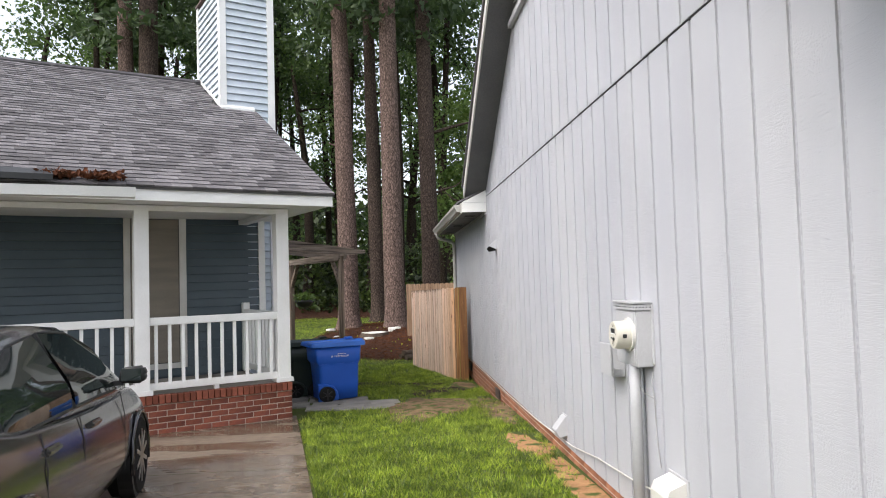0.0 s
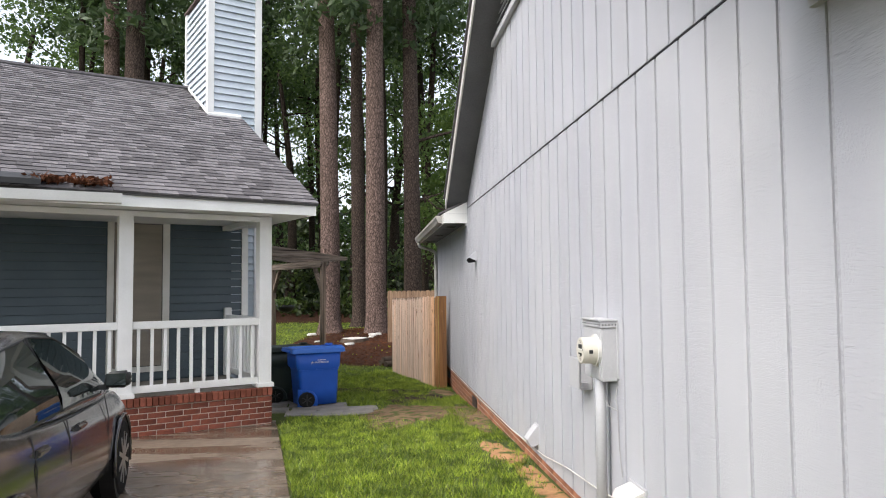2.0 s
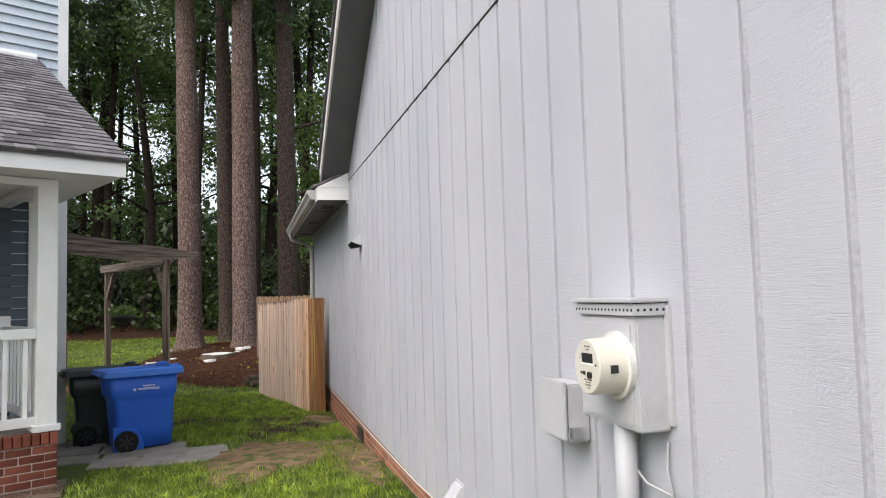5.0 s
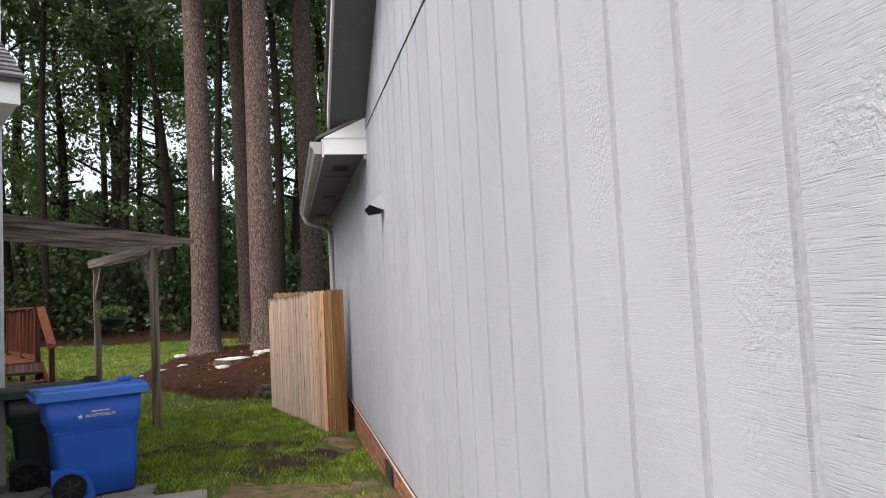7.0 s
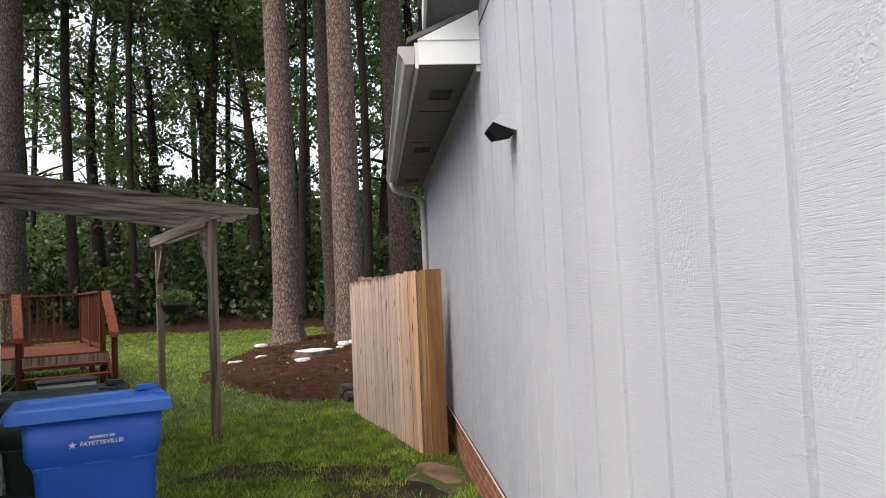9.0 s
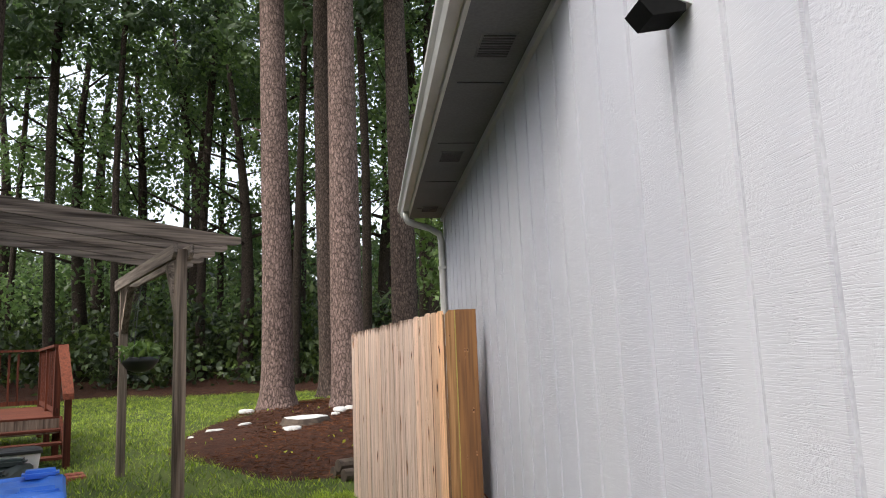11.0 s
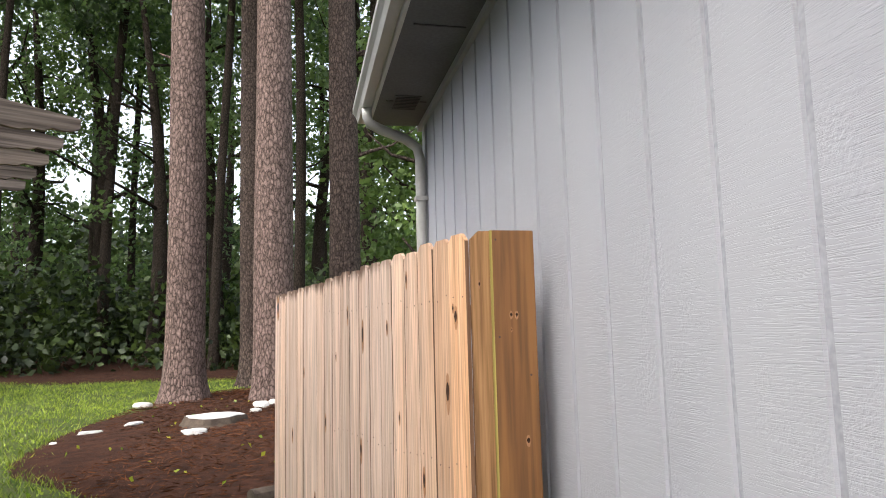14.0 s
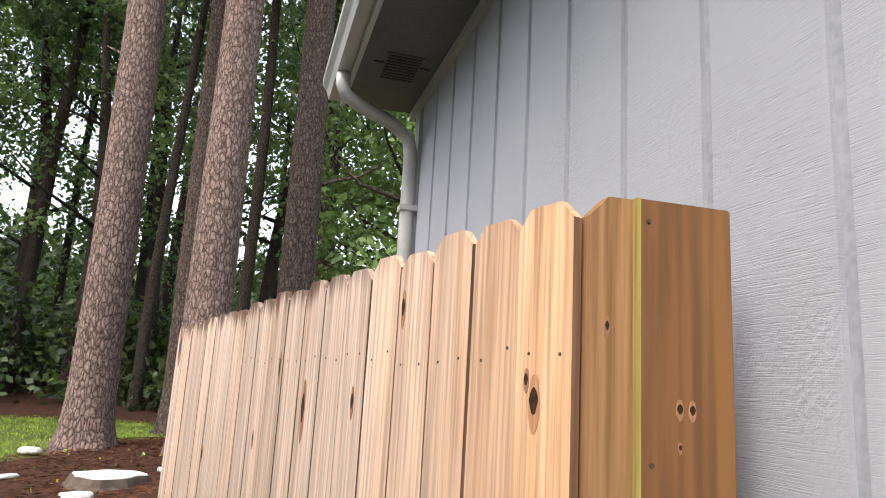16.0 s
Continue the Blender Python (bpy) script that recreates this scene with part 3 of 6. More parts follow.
for side in (-1, 1):
    ye = RIDGE + side * 4.79
    bm = bmesh.new()
    pts = [(RIDGE, rake_z(RIDGE)), (ye, rake_z(ye)), (ye, rake_z(ye) + 0.03), (RIDGE, rake_z(RIDGE) + 0.03)]
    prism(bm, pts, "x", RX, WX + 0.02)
    gpart("rake_soffit", bm, M_SOFFIT, GH, "grey rake soffit with its shade in the paint")
    bm = bmesh.new()
    pts = [(RIDGE, rake_z(RIDGE) - 0.02), (ye, rake_z(ye) - 0.02), (ye, rake_z(ye) + 0.15), (RIDGE, rake_z(RIDGE) + 0.15)]
    prism(bm, pts, "x", RX - 0.02, RX)
    gpart("rake_board", bm, M_TRIM_DULL, GH, "dull white rake board")
    bm = bmesh.new()
    pts = [(RIDGE, rake_z(RIDGE) + 0.152), (ye, rake_z(ye) + 0.152), (ye, rake_z(ye) + 0.19), (RIDGE, rake_z(RIDGE) + 0.19)]
    prism(bm, pts, "x", RX - 0.05, WX + 6.2)
    gpart("roof", bm, M_SHINGLE, GH, "grey shingle gable roof")

# eave boxes, gutters and low roofs to both sides of the gable
GX = 1.245
for ya, yb, name in ((GAB1, YEND + 0.12, "back"), (YFRONT - 0.3, GAB0, "front")):
    yn = ya if name == "back" else yb
    bm = bmesh.new()
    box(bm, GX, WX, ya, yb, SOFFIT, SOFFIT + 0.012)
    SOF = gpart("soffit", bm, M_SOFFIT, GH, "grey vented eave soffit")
    for c in np.arange(ya + 0.55, yb - 0.3, 2.1):
        bm = bmesh.new()
        box(bm, GX + 0.11, WX - 0.11, c, c + 0.3, SOFFIT - 0.006, SOFFIT + 0.004)
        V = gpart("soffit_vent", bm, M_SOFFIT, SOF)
        for s in range(9):
            bm = bmesh.new()
            box(bm, GX + 0.12, WX - 0.12, c + 0.015 + s * 0.031, c + 0.03 + s * 0.031, SOFFIT - 0.009, SOFFIT - 0.005)
            gpart("slot", bm, M_BLACK, V)
    for c in np.arange(ya + 1.2, yb, 1.22):
        bm = bmesh.new()
        box(bm, GX + 0.06, WX - 0.06, c, c + 0.012, SOFFIT - 0.004, SOFFIT + 0.003)
        gpart("soffit_joint", bm, M_BLACK, SOF)
    bm = bmesh.new()
    box(bm, WX - 0.03, WX - 0.001, ya, yb, SOFFIT - 0.045, SOFFIT - 0.002)
    gpart("frieze_board", bm, M_GREYTRIM, GH)
    bm = bmesh.new()
    box(bm, GX - 0.022, GX, ya, yb, SOFFIT - 0.02, SOFFIT + 0.15)
    gpart("fascia", bm, M_TRIM_DULL, GH, "dull white fascia board")
    s = 1 if name == "back" else -1
    bm = bmesh.new()
    prism(bm, [(GX, SOFFIT), (WX - 0.002, SOFFIT), (WX - 0.002, SOFFIT + 0.36), (GX, SOFFIT + 0.165)], "y", yn - 0.012 * s - 0.006, yn - 0.012 * s + 0.006)
    gpart("cornice_return", bm, M_WHITE, GH, "white painted cornice return")
    bm = bmesh.new()
    box(bm, GX - 0.002, WX - 0.001, yn - 0.021 * s - 0.002, yn - 0.021 * s + 0.002, SOFFIT + 0.155, SOFFIT + 0.16)
    gpart("panel_joint", bm, M_GREYTRIM, GH)
    # gutter, a folded trough
    prof = [(GX - 0.024, SOFFIT + 0.005), (GX - 0.09, SOFFIT + 0.005), (GX - 0.105, SOFFIT + 0.05), (GX - 0.13, SOFFIT + 0.085), (GX - 0.13, SOFFIT + 0.125),
            (GX - 0.122, SOFFIT + 0.125), (GX - 0.122, SOFFIT + 0.088), (GX - 0.098, SOFFIT + 0.05), (GX - 0.086, SOFFIT + 0.012), (GX - 0.028, SOFFIT + 0.012), (GX - 0.028, SOFFIT + 0.125), (GX - 0.024, SOFFIT + 0.125)]
    bm = bmesh.new()
    prism(bm, prof, "y", ya, yb)
    bm2pts = [(GX - 0.026, SOFFIT + 0.006), (GX - 0.09, SOFFIT + 0.006), (GX - 0.105, SOFFIT + 0.05), (GX - 0.13, SOFFIT + 0.085), (GX - 0.13, SOFFIT + 0.124), (GX - 0.026, SOFFIT + 0.124)]
    prism(bm, bm2pts, "y", yn - 0.003, yn + 0.003)
    GUT = gpart("gutter", bm, M_GUTTER, GH, "weathered aluminium gutter")
    for c in np.arange(ya + 0.5, yb, 0.75):
        bm = bmesh.new()
        box(bm, GX - 0.128, GX - 0.026, c, c + 0.02, SOFFIT + 0.112, SOFFIT + 0.12)
        gpart("hanger", bm, M_GUTTER, GUT)
    bm = bmesh.new()
    prism(bm, [(GX - 0.07, SOFFIT + 0.15), (WX + 3.0, SOFFIT + 1.75), (WX + 3.0, SOFFIT + 1.79), (GX - 0.07, SOFFIT + 0.18)], "y", ya, yb + (0.1 if s > 0 else 0))
    gpart("roof", bm, M_SHINGLE, GH, "grey shingle eave roof")

# downspout at the far corner
bm = bmesh.new()
yd = 17.36
gz = float(ground_z(WX, yd))
path = [(1.19, 17.2, SOFFIT + 0.01), (1.19, 17.2, SOFFIT - 0.05), (1.21, 17.215, SOFFIT - 0.1), (1.3, 17.26, SOFFIT - 0.13), (1.48, 17.33, SOFFIT - 0.17), (1.58, 17.36, SOFFIT - 0.23), (1.6, yd, SOFFIT - 0.32), (1.6, yd, 1.5), (1.6, yd, gz + 0.12), (1.55, yd, gz + 0.06), (1.4, yd, gz + 0.03)]
tube(bm, path, 0.038, 10)
gpart("downspout", bm, M_GUTTER, GH, "white metal downspout with two elbows", True)
for z in (2.3, 1.0):
    bm = bmesh.new()
    box(bm, 1.555, 1.65, yd - 0.045, yd + 0.045, z, z + 0.03)
    gpart("strap", bm, M_GUTTER, GH)

# crawl-space vents in the brick
for y in (11.55, 15.2, 3.2):
    bm = bmesh.new()
    box(bm, WX - 0.002, WX + 0.05, y - 0.2, y + 0.2, -0.03, 0.12)
    CV = gpart("crawl_vent", bm, M_BLACK, GH, "dark iron crawl-space vent")
    for s in range(4):
        bm = bmesh.new()
        box(bm, WX - 0.008, WX - 0.001, y - 0.19, y + 0.19, -0.015 + s * 0.035, -0.003 + s * 0.035)
        gpart("bar", bm, M_RUST, CV)

# hooded exhaust vent high on the wall
HOOD = thing("vent_hood", pose(WX, 11.15, 2.27), "small grey hooded exhaust vent with a dark mouth", "wall vent")
bm = bmesh.new()
prism(bm, [(0, 0.155), (-0.118, 0.052), (-0.118, 0.04), (0, 0.0)], "y", -0.06, 0.06)
part("hood", bm, M_SIDING, HOOD)
# solid black prism painting the dark inside of the opening
bm = bmesh.new()
prism(bm, [(-0.02, 0.0), (-0.119, 0.045), (-0.15, 0.01), (-0.115, -0.035), (-0.02, -0.02)], "y", -0.062, 0.05)
part("mouth", bm, M_PITCH, HOOD, "solid black block as the mouth's dark inside")

# white angled vent scoop low on the wall
SC = thing("vent_scoop", pose(WX, 7.3, 0.2), "grey-painted dryer vent scoop low on the siding", "wall vent")
bm = bmesh.new()
prism(bm, [(0, 0.3), (-0.02, 0.3), (-0.12, 0.17), (-0.08, 0.1), (0, 0.12)], "y", -0.075, 0.075)
bevel(bm, 0.006, 1)
part("scoop", bm, M_GREYTRIM, SC)
boxpart("back_plate", (-0.008, 0, -0.085, 0.085, 0.1, 0.31), M_GREYTRIM, SC)

# electric meter: socket box, meter, conduit
MB = thing("electric_meter", pose(WX, 5.145, 1.235), "grey steel meter box with a round ivory meter", "electric meter")
boxpart("cabinet", (-0.11, -0.001, -0.19, 0.2, 0.0, 0.355), M_STEELGREY, MB, "painted grey steel cabinet", 0.006)
boxpart("cover", (-0.116, -0.111, -0.16, 0.17, 0.02, 0.33), M_STEELGREY, MB)
boxpart("cap", (-0.12, 0.0, -0.198, 0.205, 0.357, 0.395), M_STEELGREY, MB, "perforated rain cap", 0.003)
boxpart("cap_top", (-0.132, 0.0, -0.206, 0.213, 0.398, 0.412), M_STEELGREY, MB, "overhanging cap lid", 0.004)
boxpart("gap", (-0.112, -0.001, -0.192, 0.2, 0.394, 0.399), M_BLACK, MB)
HOLE = bmesh.new()
tube(HOLE, [(0, 0, 0), (0.003, 0, 0)], 0.0048, 8)
HOLEM = mesh_of("hole", HOLE, M_BLACK)
for i in range(17):
    part("hole", HOLEM, None, MB, m=pose(-0.1212, -0.185 + i * 0.0235, 0.376))
    if i < 5:
        part("hole", HOLEM, None, MB, m=pose(-0.105 + i * 0.022, -0.1992, 0.376, 0, 0, 90))
boxpart("flange", (-0.012, -0.001, -0.215, -0.19, 0.02, 0.39), M_STEELGREY, MB)
for r in (0.034, 0.022):
    bm = bmesh.new()
    tube(bm, [(-0.055, -0.1905, 0.075), (-0.055, -0.193 - (0.034 - r) * 0.1, 0.075)], r, 20)
    part("knockout", bm, M_STEELGREY, MB)
bm = bmesh.new()
tube(bm, [(-0.11, -0.08, 0.2), (-0.13, -0.08, 0.2)], 0.108, 36)
part("ring", bm, M_TRIM_DULL, MB, "grey sealing ring")
bm = bmesh.new()
tube(bm, [(-0.12, -0.08, 0.2), (-0.222, -0.08, 0.2)], [0.092, 0.087], 48, False)
METER = part("meter", bm, M_IVORY, MB, "round ivory plastic meter", True)
bm = bmesh.new()
tube(bm, [(-0.2, -0.08, 0.2), (-0.2225, -0.08, 0.2), (-0.226, -0.08, 0.2)], [0.0865, 0.0865, 0.083], 48)
part("face", bm, M_IVORY, METER, "flat meter face")
for y0, y1, z0, z1, mat in ((-0.122, -0.05, 0.213, 0.243, M_BLACK), (-0.126, -0.046, 0.207, 0.212, M_WHITE), (-0.046, -0.034, 0.222, 0.238, M_STEELGREY), (-0.05, -0.038, 0.176, 0.184, M_BLACK), (-0.07, -0.056, 0.174, 0.186, M_BLACK),
                            (-0.146, -0.138, 0.205, 0.213, M_BLACK), (-0.105, -0.07, 0.262, 0.267, M_CURTAIN), (-0.1, -0.078, 0.253, 0.257, M_CURTAIN), (-0.11, -0.06, 0.158, 0.162, M_CURTAIN), (-0.1, -0.07, 0.15, 0.153, M_CURTAIN), (-0.105, -0.065, 0.141, 0.146, M_CURTAIN), (-0.1, -0.08, 0.133, 0.136, M_CURTAIN)):
    boxpart("display", (-0.2275, -0.2261, y0, y1, z0, z1), mat, METER)
bm = bmesh.new()
tube(bm, [(-0.2261, -0.105, 0.176), (-0.234, -0.105, 0.176)], 0.011, 16)
part("port", bm, M_BLACK, METER, "round dark optical port")
boxpart("label_plate", (-0.19, -0.165, -0.1722, -0.16, 0.185, 0.21), M_BLACK, METER)
SB = thing("utility_box", pose(WX, 5.61, 1.1), "small grey utility box beside the meter", "utility box")
boxpart("case", (-0.1, -0.001, -0.11, 0.11, 0.0, 0.22), M_STEELGREY, SB, "", 0.008)
boxpart("lid", (-0.112, -0.1, -0.118, 0.118, 0.01, 0.232), M_STEELGREY, SB, "", 0.004)
boxpart("latch", (-0.09, -0.05, -0.135, -0.11, 0.02, 0.06), M_RIM, SB)
bm = bmesh.new()
gz = float(ground_z(1.58, 5.12))
tube(bm, [(1.58, 5.12, 1.26), (1.58, 5.12, 1.0), (1.58, 5.14, gz - 0.1)], 0.036, 16)
PIPE = tagged(new("conduit", mesh_of("conduit", bm, M_STEELGREY, True)), "grey painted conduit running down from the meter", "conduit")
JB = thing("junction_box", pose(WX, 4.64, 0.05), "white plastic cable box against the siding", "junction box")
bm = bmesh.new()
box(bm, -0.13, -0.012, -0.12, 0.12, 0.0, 0.5)
prism(bm, [(-0.012, 0.501), (-0.13, 0.501), (-0.11, 0.545), (-0.012, 0.585)], "y", -0.12, 0.12)
part("cover", bm, M_TRIM_DULL, JB, "pale plastic cover")
boxpart("back_plate", (-0.011, -0.001, -0.14, 0.14, 0.0, 0.6), M_STEELGREY, JB)


def cable(name, pts, r, material, label):
    cu = bpy.data.curves.new(name, "CURVE")
    cu.dimensions, cu.bevel_depth, cu.bevel_resolution = "3D", r, 2
    sp = cu.splines.new("POLY")
    sp.points.add(len(pts) - 1)
    for q, p in zip(sp.points, pts):
        q.co = (*p, 1)
    cu.materials.append(material)
    return tagged(new(name, cu), label, "cable")


cable("cable", [(1.643, 4.97, 1.2), (1.63, 4.965, 1.12), (1.64, 4.955, 1.05), (1.643, 4.95, 0.8), (1.643, 4.9, 0.62)], 0.004, M_COPPERWIRE, "thin grey ground wire stapled below the meter")
cable("cable", [(1.6, 5.14, 1.12), (1.61, 5.05, 1.06), (1.64, 4.96, 1.04)], 0.004, M_COPPERWIRE, "short grey wire loop beside the conduit")
cable("cable", [(1.60, 4.76, 0.52), (1.62, 5.0, 0.46), (1.62, 5.4, 0.42), (1.635, 6.2, 0.36), (1.637, 7.0, 0.27), (1.637, 8.5, 0.215), (1.637, 10.5, 0.2), (1.637, 13.0, 0.205), (1.637, 17.3, 0.2)], 0.006, M_TRIM_DULL, "pale cable along the foot of the siding")

# ---- wooden fence with a brown end board ----
FA, FB = Vector((1.33, 14.765, 0)), Vector((0.562, 17.406, 0))
FD = (FB - FA).normalized()
FANG = math.degrees(math.atan2(FD.y, FD.x))
FZ = float(ground_z(1.3, 14.8))
FEN = thing("picket_fence", pose(FA.x, FA.y, FZ, 0, 0, FANG), "new pine dog-ear picket fence panel", "fence")
LEN = (FB - FA).length
rng = random.Random(5)
NP = 20


def knot(parent, at, r, tall, turn=None, hole=False):
    """A dark knot heart in a paler brown ring, let into a board's face."""
    m = pose(*at) if turn is None else pose(*at, 0, 0, turn)
    bm = bmesh.new()
    tube(bm, [(0, 0.0, 0), (0, 0.0012, 0)], r * 1.7, 14)
    for v in bm.verts:
        v.co.x *= 0.62 + 0.1 * math.sin(5 * v.co.z / r)
        v.co.z *= tall * (1.15 if v.co.z > 0 else 1.45)
    ring = part("knot", bm, M_KNOTRING, parent, "brown grain round a knot", m=m)
    bm = bmesh.new()
    tube(bm, [(0, 0.0012, 0), (0, 0.0022, 0)], r, 12)
    for v in bm.verts:
        v.co.x *= 0.72 + 0.12 * math.sin(4 * v.co.z / r + 1)
        v.co.z *= tall
    part("knot_heart", bm, M_BLACK if hole else M_KNOT, parent, "dark knot heart", m=m)
    return ring


# knots at their places along the fence: run, height, radius, tallness
KNOTS = ((0.085, 1.368, 0.013, 1.6), (0.105, 1.40, 0.006, 1.5), (1.05, 1.313, 0.012, 3.2), (0.742, 1.343, 0.008, 2.2), (0.526, 1.544, 0.008, 2.4), (0.17, 1.087, 0.015, 2.4), (0.384, 0.727, 0.011, 2.6),
         (0.954, 0.389, 0.012, 2.6), (1.83, 0.379, 0.012, 2.2), (1.63, 0.84, 0.010, 2.4), (1.1, 0.757, 0.012, 2.4), (1.26, 1.42, 0.006, 4.0), (2.05, 1.1, 0.008, 2.0), (2.3, 0.7, 0.009, 2.4), (1.45, 1.2, 0.006, 2.2), (0.62, 0.95, 0.007, 2.0), (0.31, 0.45, 0.010, 1.8))
for i in range(NP):
    w = LEN / NP
    s0, s1 = i * w + 0.003, (i + 1) * w - 0.003
    g = float(ground_z(*(FA + FD * s0).xy)) - FZ
    top = 1.672 - FZ - 0.0036 * i + rng.uniform(-0.008, 0.008)
    bm = bmesh.new()
    c = 0.03
    prism(bm, [(s0, g + 0.015), (s1, g + 0.015), (s1, top - c), (s1 - c, top), (s0 + c, top), (s0, top - c)], "y", 0, 0.016)
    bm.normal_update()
    # side faces take the dark edge material, painting the gaps' shade
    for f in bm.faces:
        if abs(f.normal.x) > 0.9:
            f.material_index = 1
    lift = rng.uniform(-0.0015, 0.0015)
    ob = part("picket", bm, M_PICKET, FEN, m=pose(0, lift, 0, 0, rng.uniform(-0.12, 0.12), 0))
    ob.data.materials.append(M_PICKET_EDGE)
    for kx, kz, kr, tall in KNOTS:
        if s0 < kx <= s1 + 0.0044:
            knot(ob, (min(max(kx, s0 + kr), s1 - kr), 0.0158, kz - FZ), kr, tall)
    if i == NP - 1:
        knot(ob, (s0 + 0.06, 0.0158, top - 0.09), 0.026, 1.5, hole=True)
    if i < 12:
        for nz in (0.4, 1.0, 1.62):
            for nx in (s0 + 0.03, s1 - 0.03):
                bm = bmesh.new()
                tube(bm, [(0, 0.0158, 0), (0, 0.0168, 0)], 0.0032, 6)
                part("nail", bm, M_RUST, ob, m=pose(nx + rng.uniform(-0.006, 0.006), 0, nz + rng.uniform(-0.015, 0.015)))
for z in (0.35, 0.95, 1.5):
    boxpart("rail", (0.01, LEN, -0.042, -0.005, z, z + 0.088), M_PICKET_OLD, FEN, m=None)
boxpart("post", (LEN - 0.095, LEN - 0.005, -0.135, -0.044, -0.3, 1.62), M_PICKET_OLD, FEN)
EB = thing("fence_end_post", pose(1.45, 14.75, FZ), "brown treated timber post and trim closing the fence end", "fence post")
boxpart("end_board", (-0.045, 0.118, -0.012, 0.026, 0.0, 1.678 - FZ), M_TREATED, EB, "brown treated end board with two knots", 0.003)
bm = bmesh.new()
ht = 1.676 - FZ
prism(bm, [(-0.118, 0.0), (-0.05, 0.0), (-0.05, ht), (-0.09, ht), (-0.118, ht - 0.03)], "y", -0.004, 0.03)
part("side_board", bm, M_PICKET_SIDE, EB, "narrow brown picket with a clipped corner")
boxpart("edge_strip", (-0.0495, -0.042, -0.0145, 0.02, 0.0, 1.677 - FZ), M_YELLOWWOOD, EB, "yellow-green treated edge")
boxpart("post", (-0.06, 0.05, 0.032, 0.125, -0.3, 1.62 - FZ), M_PICKET_OLD, EB)
for x, z, r, tall in ((0.022, 1.368, 0.006, 1.2), (0.043, 1.367, 0.006, 1.2), (0.07, 0.92, 0.008, 1.2), (0.022, 1.314, 0.003, 1.3), (-0.092, 1.481, 0.004, 1.8), (0.006, 0.579, 0.005, 1.2), (0.08, 0.604, 0.006, 1.3)):
    knot(EB, (x, -0.0122 if x > -0.05 else -0.0042, z - FZ), r, tall, 180)
for x, z in ((-0.028, 1.643), (-0.024, 1.288), (0.09, 1.15), (0.1, 0.3), (-0.02, 0.3)):
    bm = bmesh.new()
    tube(bm, [(x, -0.0118, z - FZ), (x, -0.0138, z - FZ)], 0.004, 8)
    part("screw", bm, M_RUST, EB)
FB2 = thing("picket_fence", pose(0.55, 22.0, float(ground_z(1.0, 22.0))), "pine picket fence crossing behind the house", "fence")
for i in range(14):
    bm = bmesh.new()
    s0, s1 = i * 0.146 + 0.003, (i + 1) * 0.146 - 0.003
    top = 1.76 - float(ground_z(1.0, 22.0)) + rng.uniform(-0.01, 0.01)
    prism(bm, [(s0, 0), (s1, 0), (s1, top - 0.028), (s1 - 0.028, top), (s0 + 0.028, top), (s0, top - 0.028)], "y", 0, 0.016)
    part("picket", bm, M_PICKET_OLD, FB2)
for z in (0.35, 1.5):
    boxpart("rail", (0.0, 2.05, 0.02, 0.058, z, z + 0.088), M_PICKET_OLD, FB2)


# ---- blue house with a porch ----
PHI = 27.3
HOUSE_AT = pose(-1.331, 10.337, 0, 0, 0, PHI)
BH = thing("blue_house", HOUSE_AT, "blue-sided house with a white railed brick porch", "house")
PT, UL = 0.52, -8.0       # porch top, left end of what is built
VW = 1.85                 # front wall
EAVE_V, EAVE_Z, RIDGE_V, RIDGE_Z = -0.45, 3.03, 4.43, 5.72
RS = (RIDGE_Z - EAVE_Z) / (RIDGE_V - EAVE_V)


def roof_z(v):
    return EAVE_Z + RS * (v - EAVE_V) if v <= RIDGE_V else RIDGE_Z - RS * (v - RIDGE_V)


bm = bmesh.new()
box(bm, UL, -0.007, 0.007, VW, -0.6, PT - 0.115)
PORCH = part("porch_base", bm, M_MORTAR, BH, "red brick porch base")
boxpart("porch_floor", (UL, -0.1, 0.1, VW, PT - 0.114, PT - 0.02), M_PAVER, BH)
# walls behind the siding
bm = bmesh.new()
box(bm, UL, -0.02, VW + 0.02, VW + 0.2, 0.3, 2.9)
box(bm, -0.2, -0.02, VW + 0.2, 8.9, -0.4, 2.9)
box(bm, UL, -0.02, 8.75, 8.9, -0.4, 2.9)
box(bm, UL, UL + 0.2, VW + 0.2, 8.75, -0.4, 2.9)
prism(bm, [(VW + 0.2, 2.9), (8.75, 2.9), (RIDGE_V, RIDGE_Z - 0.15)], "x", -0.2, -0.021)
WALLB = part("wall", bm, M_BLUE, BH, "blue lapped vinyl wall")


def lap(parent, mat, u0, u1, v, z0, z1, axis="u", step=0.125):
    z = z0
    while z < z1 - 0.01:
        zt = min(z + step, z1)
        bm = bmesh.new()
        if axis == "u":
            prism(bm, [(v - 0.016, z + 0.012), (v + 0.02, z + 0.012), (v + 0.02, zt), (v + 0.006, zt)], "x", u0, u1)
        else:
            prism(bm, [(v + 0.012, z + 0.014), (v - 0.02, z + 0.014), (v - 0.02, zt), (v - 0.006, zt)], "y", u0, u1)
        part("siding_board", bm, mat, parent)
        z += step


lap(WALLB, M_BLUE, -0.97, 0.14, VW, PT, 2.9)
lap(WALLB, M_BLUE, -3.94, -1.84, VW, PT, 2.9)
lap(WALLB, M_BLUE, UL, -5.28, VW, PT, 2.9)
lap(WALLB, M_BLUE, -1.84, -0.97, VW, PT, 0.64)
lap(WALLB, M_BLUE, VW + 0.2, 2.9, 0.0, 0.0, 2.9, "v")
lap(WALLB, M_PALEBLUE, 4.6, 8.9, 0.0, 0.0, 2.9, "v")
